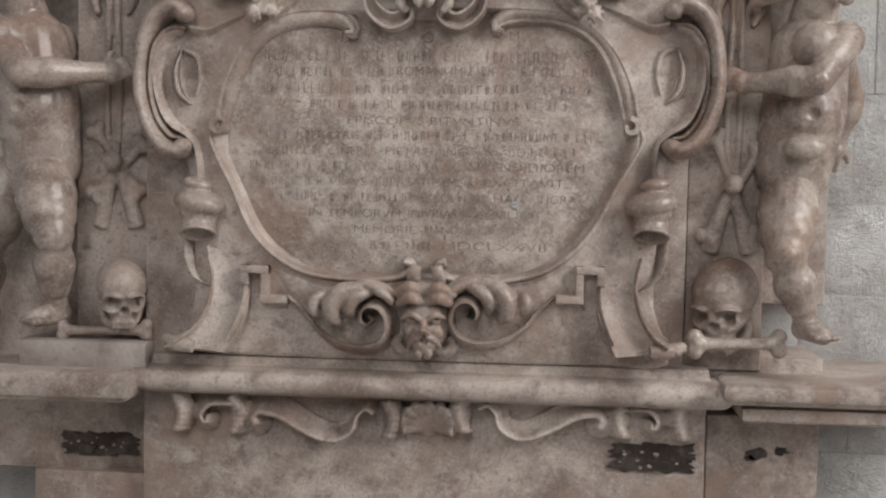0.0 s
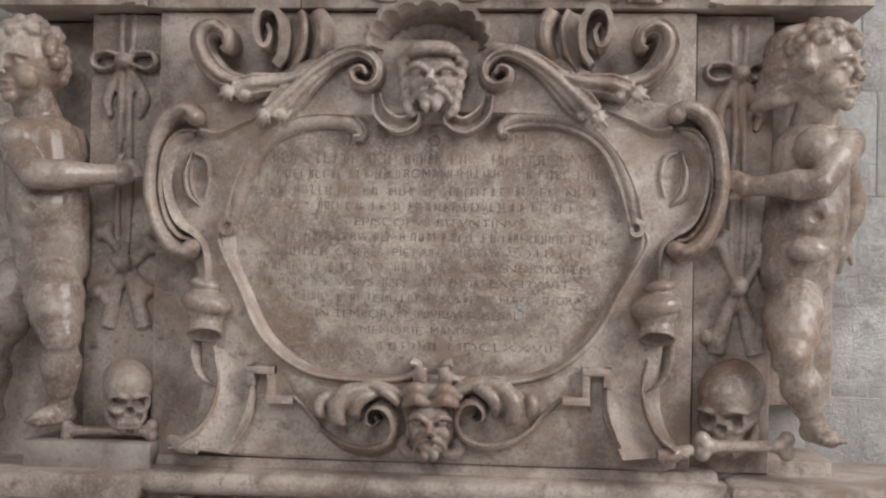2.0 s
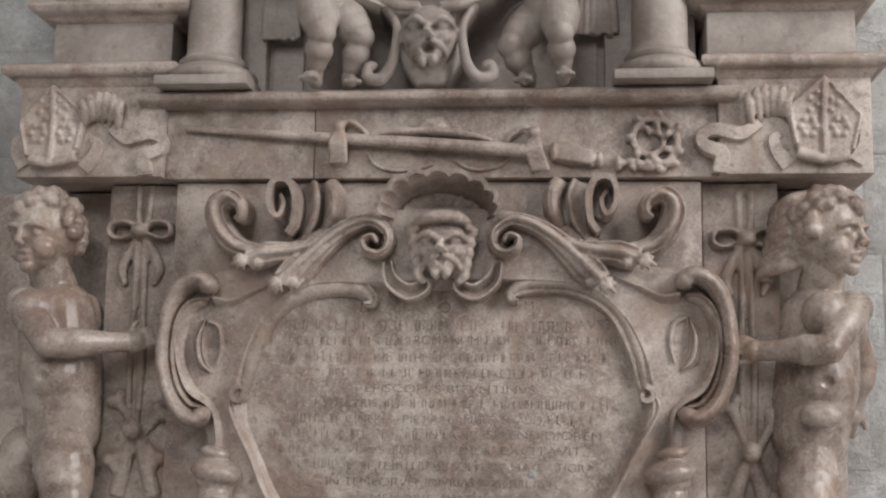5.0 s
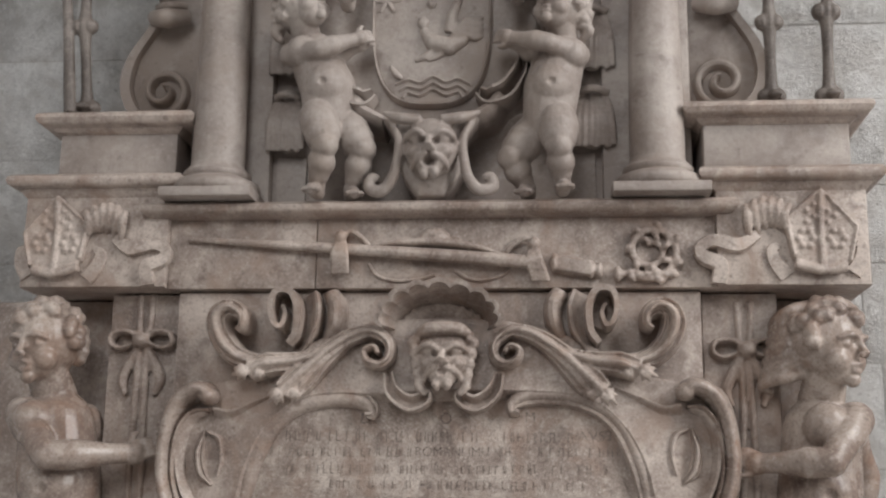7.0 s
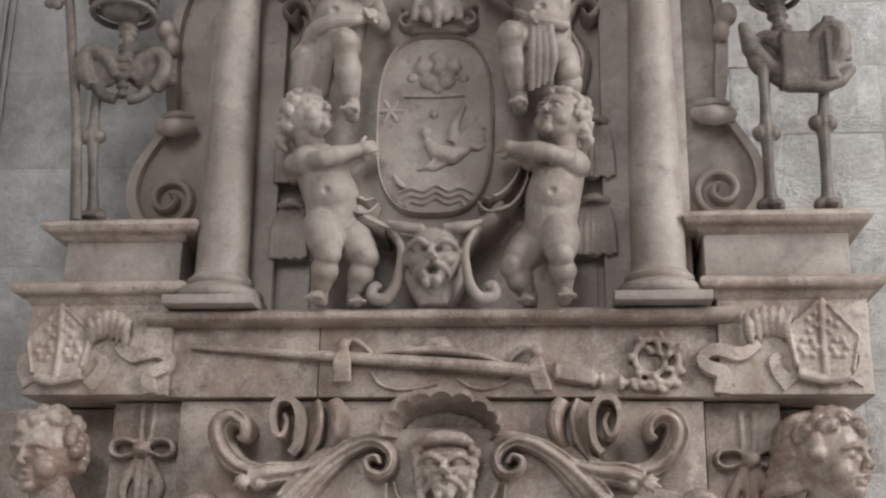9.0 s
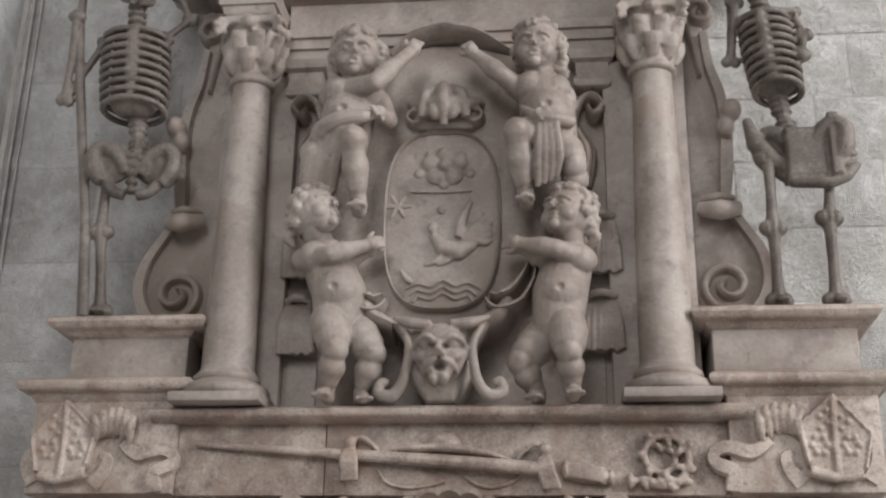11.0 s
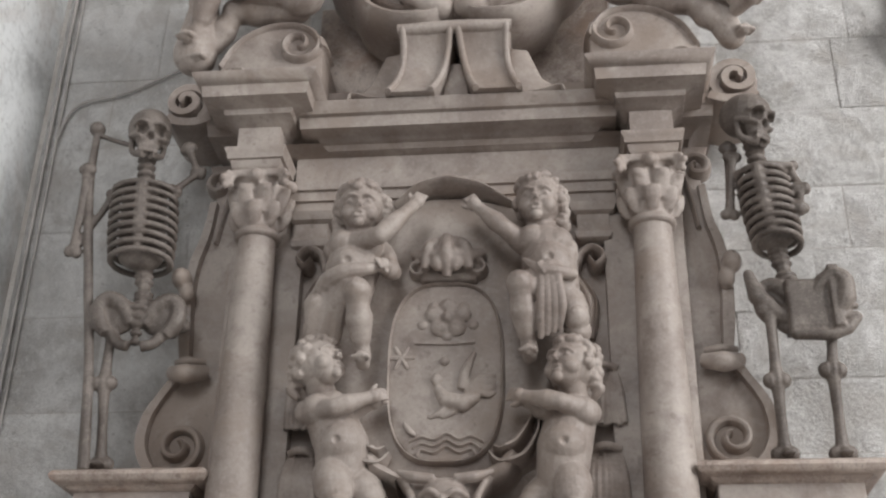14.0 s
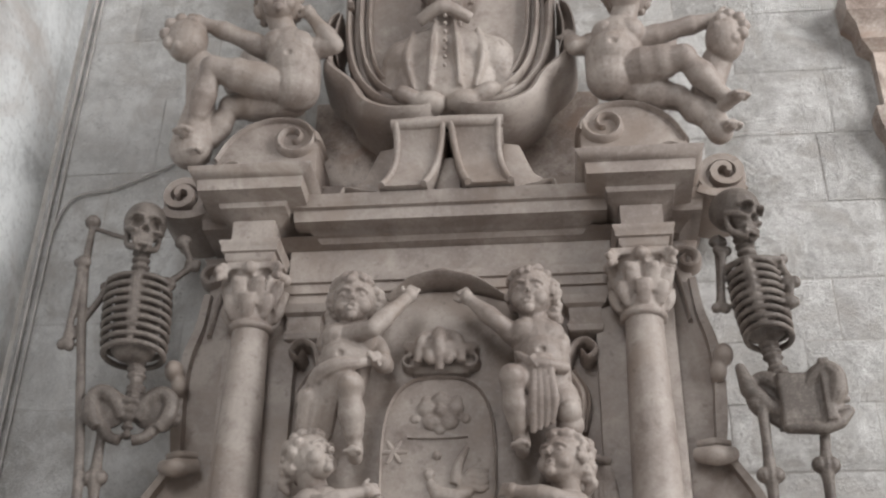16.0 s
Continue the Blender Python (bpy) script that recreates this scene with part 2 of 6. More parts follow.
def part(name, g, material, parent, label="", **kw):
    me = bake(g, name, **kw) if isinstance(g, Geo) else g
    me.materials.clear()
    me.materials.append(material)
    ob = new(name, me)
    ob.parent = parent
    if label:
        tagged(ob, label)
    return ob


def solid(name, g, material, label, category, group="", kind="", **kw):
    ob = part(name, g, material, None, **kw)
    return tagged(ob, label, category, group, kind)


# ---- the church round the monument ----
def box(g, x0, x1, y0, y1, z0, z1):
    skin(g, [[(x0, y0, z), (x1, y0, z), (x1, y1, z), (x0, y1, z)] for z in (z0, z1)])


g = Geo()
box(g, -6.2, 6.2, 0.4035, 0.9, 0, 11)
wall_north = solid("wall_north", g, MORTAR, "pale mortared limestone church wall behind the monument", "wall", kind="structure", smooth=False)
g = Geo()
box(g, -6.2, 6.2, -9.4, 0.9, -0.2, 0)
solid("floor", g, WALL, "plain pale stone church floor", "floor", kind="structure", smooth=False)
g = Geo()
box(g, -6.2, 6.2, -9.4, 0.9, 11, 11.3)
solid("ceiling", g, PLASTER, "plain pale plastered ceiling", "ceiling", kind="structure", smooth=False)
g = Geo()
box(g, -6.5, -6.2, -9.4, 0.9, 0, 11)
solid("wall_west", g, PLASTER, "plain plastered side wall", "wall", kind="structure", smooth=False)
g = Geo()
for b in ((6.0, 6.3, -9.4, -4.6, 0, 11), (6.0, 6.3, -2.2, 0.9, 0, 11), (6.0, 6.3, -4.6, -2.2, 0, 2.4), (6.0, 6.3, -4.6, -2.2, 8.5, 11)):
    box(g, *b)
solid("wall_east", g, PLASTER, "plastered side wall with a tall window opening", "wall", kind="structure", smooth=False)
g = Geo()
for b in ((-6.2, -2.2, -9.4, -9.0, 0, 11), (1.0, 6.0, -9.4, -9.0, 0, 11), (-2.2, 1.0, -9.4, -9.0, 0, 4.9), (-2.2, 1.0, -9.4, -9.0, 9.1, 11)):
    box(g, *b)
solid("wall_south", g, PLASTER, "plastered wall with a large window opening", "wall", kind="structure", smooth=False)

# masonry facing: courses of separate blocks
rng = random.Random(4)


def masonry(x0, x1, zs, lo, hi, y=0.399, mat=WALL, b=0.004):
    for j, (za, zb) in enumerate(zip(zs, zs[1:])):
        x = x0 - rng.uniform(0, lo * 0.8)
        while x < x1:
            w = rng.uniform(lo, hi)
            a, c = max(x, x0), min(x + w, x1)
            if c - a > 0.05:
                g = Geo()
                block(g, a + 0.001, c - 0.001, y + rng.uniform(-0.003, 0.003), 0.45, za + 0.001, zb - 0.001, b)
                part("stone_block", g, mat, wall_north)
            x += w


def heights(z0, z1, lo, hi):
    out = [z0]
    while out[-1] < z1:
        out.append(out[-1] + rng.uniform(lo, hi))
    return out


masonry(0.7, 2.6, heights(0.0, 7.2, 0.24, 0.36), 0.3, 0.62)
masonry(-1.8, -0.7, heights(0.0, 7.2, 0.3, 0.42), 0.4, 0.8)
masonry(-0.7, 0.7, heights(4.4, 7.2, 0.28, 0.38), 0.35, 0.7)
masonry(-0.7, 0.7, heights(0.0, 0.5, 0.28, 0.38), 0.35, 0.7)

# the pier's cool brightness from a side window is painted in its material
g = Geo()
box(g, -3.2, -1.82, -0.9, 0.44, 0, 11)
solid("wall_pier", g, PIER, "smooth pale plastered pier beside the monument", "pier", kind="structure", smooth=False)
g = Geo()
courses(g, 1.74, 3.2, 0.44, 0.34, [(0, 0), (4.78, 0), (4.8, 0.02), (4.86, 0.02), (4.9, 0.04), (4.98, 0.05), (5.02, 0.0), (5.3, 0.0), (5.34, 0.05), (5.42, 0.06), (5.46, 0.1), (5.6, 0.1), (5.62, 0.0), (11, 0)])
solid("wall_pilaster", g, BROWN, "brown stone pilaster with a moulded capital", "pilaster", kind="structure")
g = Geo()
tube(g, [(-1.762, 0.385, 0), (-1.758, 0.385, 2.5), (-1.768, 0.385, 4.5), (-1.76, 0.385, 7.5)], 0.008)
tube(g, [(-1.735, 0.39, 0), (-1.735, 0.39, 3), (-1.74, 0.39, 7.5)], 0.006)
solid("cable_conduit", g, CABLE, "thin grey cable conduit running up the wall", "cable")
g = Geo()
tube(g, [(-1.73, 0.385, 4.6), (-1.708, 0.385, 4.7), (-1.648, 0.385, 4.775), (-1.502, 0.385, 4.803), (-1.362, 0.385, 4.864), (-1.223, 0.38, 4.937), (-1.101, 0.36, 5.06), (-1.03, 0.3, 5.15)], 0.0055)
solid("loose_cable", g, CABLE, "thin dark cable sagging across the wall", "cable")

# ---- base below the tablet ----
base = thing("monument_base", "brown stone base course with carved scroll frieze", "monument base")
g = Geo()
block(g, -0.84, 0.86, 0.06, 0.44, 0.42, 1.0, 0.01)
part("slab", g, BROWN, base)
g = Geo()
block(g, -1.5, -0.85, 0.16, 0.44, 0.72, 0.98)
part("stone_block", g, BROWN, base)
g = Geo()
block(g, -1.2, -0.62, 0.1, 0.4, 0.5, 0.73)
part("stone_block", g, BROWN, base)
g = Geo()
block(g, 0.87, 1.2, 0.12, 0.44, 0.55, 0.97)
part("stone_block", g, BROWN, base)
for x0, x1, z0, z1, y in ((0.575, 0.83, 0.8, 0.895, 0.052), (-1.14, -0.88, 0.765, 0.845, 0.152)):
    n = 64
    cx, cz = (x0 + x1) / 2, (z0 + z1) / 2
    rim = []
    for q in range(n):
        a = q * math.tau / n
        k = 1 / max(abs(math.cos(a)), abs(math.sin(a))) * rng.uniform(0.78, 1.03)
        rim.append((cx + (x1 - x0) / 2 * k * math.cos(a), cz + (z1 - z0) / 2 * k * math.sin(a)))
    g = Geo()
    plate(g, rim, y + 0.02, y, 0.002)
    patch = part("broken_patch", g, SOOT, base, "blackened broken patch of stone")
    for q in range(10):
        px, pz, pr = rng.uniform(x0 + 0.03, x1 - 0.03), rng.uniform(z0 + 0.015, z1 - 0.015), rng.uniform(0.002, 0.007)
        g = Geo()
        plate(g, [(px + pr * rng.uniform(0.6, 1.5) * math.cos(a), pz + pr * rng.uniform(0.5, 1.2) * math.sin(a)) for a in np.linspace(0, math.tau, 11, endpoint=False)], y + 0.01, y - 0.003, 0.001)
        part("chip", g, BROWN, patch)
for x, z, y, r in ((1.02, 0.86, 0.112, 0.03), (1.09, 0.87, 0.112, 0.022), (1.0, 0.845, 0.112, 0.015), (-1.05, 0.79, 0.14, 0.03)):
    g = Geo()
    plate(g, [(x + r * rng.uniform(0.5, 1.3) * math.cos(a), z + 0.7 * r * rng.uniform(0.5, 1.3) * math.sin(a)) for a in np.linspace(0, math.tau, 14, endpoint=False)], y + 0.02, y, 0.001)
    part("broken_patch", g, SOOT, base)

# carved scroll frieze under the moulding
for sx in (1, -1):
    g = Geo()
    path = [(-0.115, 0.968), (-0.15, 0.985), (-0.185, 0.955), (-0.2, 0.915), (-0.25, 0.895), (-0.32, 0.92), (-0.4, 0.965), (-0.47, 0.975), (-0.505, 0.94), (-0.485, 0.9), (-0.455, 0.915), (-0.465, 0.94)]
    path2 = [(-0.53, 0.985), (-0.62, 0.985), (-0.66, 0.945), (-0.645, 0.905), (-0.615, 0.91), (-0.615, 0.94)]
    lobes = [-0.08, -0.545, -0.72]
    q, q2 = (path, path2) if sx == 1 else (mirror(path, 0.035), mirror(path2, 0.035))
    dz = 0.0 if sx == 1 else 0.025
    ribbon(g, shift(q, 0, dz), [0.03, 0.042, 0.055, 0.064, 0.05, 0.034], 0.07, [-0.005, -0.015, -0.01, -0.012, -0.01], "lean_back" if sx == 1 else "lean")
    ribbon(g, shift(q2, 0, dz), [0.034, 0.046, 0.04, 0.026], 0.07, -0.005, "lean_back" if sx == 1 else "lean")
    for lx in lobes:
        cx = lx if sx == 1 else 0.07 - lx
        for j in range(7):
            zz = 0.893 + 0.0165 * j + dz
            bow = 0.018 * math.sin(math.pi * (j + 0.5) / 7)
            tube(g, [(cx + (0.03 + bow) * sx, 0.04, zz), (cx + bow * sx, 0.0, zz + 0.004), (cx - (0.025 - bow) * sx, 0.03, zz - 0.004)], [0.008, 0.0115, 0.006], 4, 8)
        ball(g, (cx + 0.01 * sx, 0.05, 0.942 + dz), (0.03, 0.03, 0.055))
    part("scroll", g, BROWN, base, "carved acanthus scroll", voxel=0.004, rounds=1)
g = Geo()
for k in range(9):
    a = radians(200 - 27.5 * k)
    tube(g, [(0.04, 0.05, 0.915), (0.04 + 0.045 * math.cos(a), 0.04, 0.925 + 0.04 * math.sin(a)), (0.04 + 0.084 * math.cos(a), 0.01, 0.935 + 0.066 * math.sin(a))], [0.007, 0.012, 0.015])
ball(g, (0.04, 0.068, 0.93), (0.07, 0.026, 0.05))
part("shell", g, BROWN, base, "carved scallop shell", voxel=0.005, rounds=1)

# ---- mouldings and ledges under the tablet ----
g = Geo()
courses(g, -0.775, 0.84, 0.4, 0.02, [(1.0, 0.0), (1.01, 0.02)] + [(1.05 - 0.04 * math.cos(a * math.pi / 10), 0.035 + 0.045 * math.sin(a * math.pi / 10)) for a in range(11)] + [(1.092, 0.02), (1.12, 0.015), (1.125, 0.0)])
solid("ledge_moulding", g, BROWN, "rounded brown stone ledge under the tablet", "moulding")
for x0, x1, z, steps in ((-1.62, -0.852, 0.982, ()), (0.915, 1.62, 1.036, ((0.985, 0.03),))):
    t = thing("side_ledge", "projecting worn stone ledge carrying a putto statue", "ledge", "side ledges")
    g = Geo()
    top = z + (0.092 if not steps else 0.067)
    courses(g, x0, x1, 0.42, -0.09, [(z, -0.012), (z + 0.006, 0.008), (z + 0.016, 0.014), (z + 0.02, 0.026), (0.5 * (z + top), 0.033), (top - 0.012, 0.03), (top - 0.004, 0.02), (top, 0.004), (top + 0.004, -0.02)])
    part("slab", g, BROWN, t, rough=0.0015)
    for zz, back_set in steps:
        g = Geo()
        courses(g, x0 + back_set, x1, 0.42, -0.09 + back_set, [(zz, -0.006), (zz + 0.006, 0.0), (z - 0.012, 0.0), (z - 0.008, -0.02), (z + 0.004, -0.02)])
        part("under_step", g, BROWN, t)
g = Geo()
block(g, -1.19, -0.8, -0.04, 0.4, 1.07, 1.155)
solid("footing_block", g, GREY, "low worn stone block under a putto foot", "block", rough=0.002)
g = Geo()
block(g, 0.86, 1.2, 0.1, 0.42, 1.07, 1.15)
solid("footing_block", g, BROWN, "low stone block behind a putto foot", "block")

# ---- backing of the lower storey ----
back = thing("lower_backing", "brown stone backing of the tomb's lower storey", "monument")
for nm, x0, x1, y, z0, z1 in (("panel", -0.83, 0.785, 0.045, 1.11, 2.46), ("pilaster", -1.06, -0.834, 0.085, 1.11, 2.46), ("pilaster", 0.79, 1.015, 0.085, 1.11, 2.46),
                              ("side_strip", -1.52, -1.064, 0.2, 1.07, 2.46), ("side_strip", 1.02, 1.22, 0.2, 1.3, 2.46)):
    g = Geo()
    block(g, x0, x1, y, 0.44, z0, z1, 0.008)
    part(nm, g, BROWN, back)

# ---- frieze between the storeys ----
frieze = thing("middle_frieze", "brown carved frieze with staff hat and tassels in relief", "frieze")
for x0, x1, y in ((-0.86, -0.3908, 0.013), (-0.3892, 0.83, 0.012)):
    g = Geo()
    block(g, x0, x1, y, 0.44, 2.464, 2.69, 0.006)
    part("panel", g, BROWN, frieze)
for x0, x1 in ((-1.33, -0.8604), (0.8304, 1.275)):
    g = Geo()
    block(g, x0, x1, -0.015, 0.44, 2.466, 2.76, 0.008)
    part("pedestal", g, BROWN, frieze)
    g = Geo()
    courses(g, x0, x1, 0.44, -0.015, [(2.755, 0.0), (2.77, 0.012), (2.781, 0.018), (2.783, 0.036), (2.79, 0.047), (2.802, 0.052), (2.814, 0.049), (2.822, 0.04), (2.828, 0.022), (2.829, 0.0)])
    part("cap_moulding", g, BROWN, frieze)
g = Geo()
courses(g, -0.9, 0.85, 0.44, -0.01, [(2.684, 0.0), (2.687, 0.02), (2.694, 0.036), (2.706, 0.045), (2.718, 0.045), (2.727, 0.036), (2.732, 0.018), (2.733, 0.0)])
part("shelf", g, BROWN, frieze)

# ---- pedestals of the skeletons ----
for x0, x1 in ((-1.25, -0.86), (0.805, 1.245)):
    t = thing("upper_pedestal", "grey stone pedestal block with moulded shelf", "pedestal", "upper pedestals")
    g = Geo()
    block(g, x0, x1, 0.02, 0.44, 2.828, 2.985, 0.006)
    part("block", g, GREY, t)
    g = Geo()
    courses(g, x0, x1, 0.44, 0.02, [(2.975, 0.0), (2.985, 0.015), (2.993, 0.022), (2.996, 0.048), (3.004, 0.06), (3.017, 0.066), (3.03, 0.062), (3.038, 0.05), (3.042, 0.025), (3.043, 0.0)])
    part("shelf", g, BROWN, t)

# ---- upper storey: niche, pilasters, entablature ----
niche = thing("niche", "grey stone niche backing behind the shield", "monument")
g = Geo()
block(g, -0.66, 0.6, 0.15, 0.44, 2.733, 4.3, 0.006)
part("panel", g, GREY, niche)
for x0, x1 in ((-0.84, -0.575), (0.5, 0.78)):
    g = Geo()
    block(g, x0, x1, 0.1, 0.44, 2.733, 3.99, 0.008)
    part("pilaster", g, GREY, niche)
for x0, x1 in ((-0.6, -0.5), (0.42, 0.51)):
    g = Geo()
    courses(g, x0, x1, 0.3, 0.1, [(3.88, 0.0), (3.89, 0.015), (3.91, 0.02), (3.93, 0.01), (3.98, 0.012), (3.99, 0.03), (4.02, 0.04), (4.025, 0.0)])
    part("impost", g, GREY, niche)
for x0, x1 in ((-0.56, -0.46), (0.38, 0.48)):
    g = Geo()
    block(g, x0, x1, 0.138, 0.2, 2.733, 2.93)
    part("panel", g, GREY, niche)

ent = thing("entablature", "grey stone moulded entablature with projecting cornice", "entablature")
g = Geo()
courses(g, -0.62, 0.57, 0.44, 0.09, [(4.02, 0.0), (4.07, 0.0), (4.072, 0.012), (4.11, 0.012), (4.112, 0.024), (4.145, 0.028), (4.15, 0.0), (4.26, 0.0), (4.265, 0.02), (4.285, 0.04), (4.29, 0.06)])
part("architrave", g, GREY, ent)
g = Geo()
courses(g, -0.5, 0.47, 0.44, 0.06, [(4.27, 0.0), (4.29, 0.02), (4.31, 0.045), (4.315, 0.09), (4.36, 0.095), (4.365, 0.11), (4.395, 0.125), (4.41, 0.13), (4.415, 0.0)])
part("cornice", g, GREY, ent)
for x0, x1 in ((-0.81, -0.655), (0.605, 0.755)):
    g = Geo()
    courses(g, x0, x1, 0.44, -0.06, [(4.13, 0.0), (4.14, 0.01), (4.165, 0.014), (4.167, 0.024), (4.19, 0.028), (4.2, 0.034), (4.21, 0.034), (4.212, 0.0), (4.31, 0.0), (4.315, 0.012), (4.335, 0.03), (4.34, 0.045),
                                     (4.36, 0.05), (4.37, 0.075), (4.375, 0.115), (4.42, 0.12), (4.425, 0.132), (4.45, 0.15), (4.462, 0.152), (4.466, 0.0)])
    part("ressaut", g, GREY, ent)
g = Geo()
courses(g, -0.9, 0.85, 0.44, 0.1, [(4.3, -0.02), (4.32, 0.0), (4.34, 0.03), (4.345, 0.06), (4.39, 0.065), (4.4, 0.08), (4.425, 0.09), (4.43, 0.0)])
part("side_cornice", g, GREY, ent)
g = Geo()
block(g, -0.95, 0.9, 0.12, 0.44, 4.43, 4.58)
part("attic", g, GREY, ent)
# added brown block: puts the overhang's shade behind the medallion into colour
g = Geo()
block(g, -0.62, 0.58, 0.26, 0.42, 4.58, 5.12, 0.03)
part("rough_core", g, BROWN, ent, "added dark block standing in for shade behind the medallion", rough=0.004)


# ---- columns ----
def column(cx, dz):
    t = thing("column", "smooth grey stone column with leafy capital", "column", "flanking columns")
    cy = 0.03
    g = Geo()
    block(g, cx - 0.145, cx + 0.145, cy - 0.14, cy + 0.14, 2.733, 2.765, 0.006)
    part("plinth", g, GREY, t)
    g = Geo()
    lathe(g, cx, cy, [(2.765, 0.125)] + [(2.785 - 0.022 * math.cos(a * math.pi / 8), 0.122 + 0.018 * math.sin(a * math.pi / 8)) for a in range(9)]
          + [(2.812, 0.11), (2.818, 0.104), (2.824, 0.108), (2.836, 0.108), (2.842, 0.1), (2.85, 0.094)])
    part("base", g, GREY, t)
    g = Geo()
    lathe(g, cx, cy, [(2.85, 0.092), (2.865, 0.085)] + [(2.87 + 1.0 * k / 20, 0.085 - 0.019 * (k / 20) ** 1.6) for k in range(21)] + [(3.88, 0.067)])
    part("shaft", g, GREY, t)
    g = Geo()
    lathe(g, cx, cy, [(3.878, 0.068), (3.884, 0.08), (3.895, 0.084), (3.905, 0.08), (3.91, 0.07), (3.96, 0.069), (4.04, 0.078), (4.1, 0.095), (4.105, 0.06)])
    for ring, (n, zb, zt, out) in enumerate(((8, 3.925, 4.0, 0.016), (8, 3.97, 4.06, 0.026))):
        for k in range(n):
            a = (k + 0.5 * ring) * math.tau / n
            d = Vector((math.cos(a), math.sin(a), 0))
            c0 = Vector((cx, cy, 0))
            tube(g, [c0 + d * 0.07 + Vector((0, 0, zb)), c0 + d * 0.085 + Vector((0, 0, (zb + zt) / 2)), c0 + d * (0.085 + out * 0.7) + Vector((0, 0, zt)), c0 + d * (0.085 + out) + Vector((0, 0, zt - 0.02))], [0.02, 0.03, 0.028, 0.012], 4, 9, 0.55)
    for sx in (-1, 1):
        for sy in (-1, 1):
            for k in range(7):
                a = radians(-60 + 70 * k)
                r = 0.032 - 0.003 * k
                ball(g, (cx + sx * (0.1 + 0.5 * r * math.cos(a)), cy + sy * (0.1 + 0.5 * r * math.cos(a)), 4.085 + r * math.sin(a)), 0.014, nu=8, nv=6)
    for k in range(4):
        a = k * math.pi / 2
        ball(g, (cx + 0.105 * math.cos(a), cy + 0.105 * math.sin(a), 4.1), 0.026, nu=8, nv=6)
    block(g, cx - 0.098, cx + 0.098, cy - 0.098, cy + 0.098, 4.1, 4.13, 0.004)
    part("capital", g, GREY, t, "carved leafy capital with corner volutes", voxel=0.006, rounds=1)
    return t


column(-0.725, 0)
column(0.665, 0)

# ---- inscription tablet ----
tab = thing("inscription_tablet", "brown marble inscribed tablet in a carved scrolled frame", "tablet")


def field_outline():
    up = [(-0.6, 1.805), (-0.575, 1.92), (-0.52, 2.035), (-0.43, 2.115), (-0.33, 2.14), (-0.2, 2.14), (0.02, 2.15), (0.25, 2.15), (0.4, 2.14), (0.48, 2.11), (0.56, 2.03), (0.61, 1.93), (0.635, 1.815)]
    low = [(0.63, 1.76), (0.575, 1.63), (0.5, 1.49), (0.385, 1.39), (0.25, 1.355), (0.02, 1.35), (-0.22, 1.355), (-0.355, 1.38), (-0.475, 1.475), (-0.55, 1.62), (-0.61, 1.755)]
    return [tuple(p) for p in crom(up, 4)[:-1] + crom(low, 4)[:-1]]


def ray_cut(outline, cx, cz, ang):
    """Where a ray from the centre leaves an outline."""
    d = np.array((math.cos(ang), math.sin(ang)))
    best = 0.0
    n = len(outline)
    for i in range(n):
        p, q = np.array(outline[i]) - (cx, cz), np.array(outline[(i + 1) % n]) - (cx, cz)
        e = q - p
        den = d[0] * e[1] - d[1] * e[0]
        if abs(den) < 1e-9:
            continue
        r, u = (p[0] * e[1] - p[1] * e[0]) / den, (p[0] * d[1] - p[1] * d[0]) / den
        if r > 0 and 0 <= u <= 1:
            best = max(best, r)
    return cx + best * d[0], cz + best * d[1]


outer = [(-0.7, 1.135), (-0.45, 1.125), (0.5, 1.125), (0.74, 1.135), (0.69, 1.3), (0.7, 1.55), (0.72, 1.72), (0.81, 1.82), (0.82, 2.05), (0.73, 2.17), (0.6, 2.2), (0.42, 2.3), (0.2, 2.36), (-0.17, 2.36), (-0.4, 2.29), (-0.56, 2.19), (-0.7, 2.16), (-0.79, 2.03), (-0.78, 1.81), (-0.69, 1.7), (-0.67, 1.55), (-0.66, 1.3)]
outer = [tuple(q) for q in crom(outer + outer[:1], 4)[:-1]]
inner = field_outline()
mid_x, mid_z = 0.015, 1.75
angles = [q * math.tau / 160 for q in range(160)]
ro = [ray_cut(outer, mid_x, mid_z, a) for a in angles]
ri = [ray_cut(inner, mid_x, mid_z, a) for a in angles]


def toward(p, d):
    v = np.array((mid_x - p[0], mid_z - p[1]))
    v = v / np.linalg.norm(v)
    return p[0] + v[0] * d, p[1] + v[1] * d


g = Geo()
rings = [[(x, 0.05, z) for x, z in ro], [(x, -0.004, z) for x, z in ro], [(x, -0.012, z) for x, z in (toward(p, 0.012) for p in ro)],
         [(0.5 * p[0] + 0.5 * q[0], -0.016, 0.5 * p[1] + 0.5 * q[1]) for p, q in zip(ro, ri)], [(x, -0.03, z) for x, z in (toward(p, -0.012) for p in ri)],
         [(x, -0.033, z) for x, z in ri], [(x, -0.03, z) for x, z in (toward(p, 0.006) for p in ri)], [(x, -0.014, z) for x, z in (toward(p, 0.014) for p in ri)],
         [(x, -0.001, z) for x, z in (toward(p, 0.022) for p in ri)], [(x, 0.006, z) for x, z in (toward(p, 0.034) for p in ri)], [(x, 0.012, z) for x, z in (toward(p, 0.038) for p in ri)]]
skin(g, rings, caps=False)
part("body", g, BROWN, tab, "frame body hollowed round the plaque")
g = Geo()
plate(g, inner, 0.03, 0.004, 0.006)
plaque = part("plaque", g, PLAQUE, tab, "flat inscribed slab with worn letters")

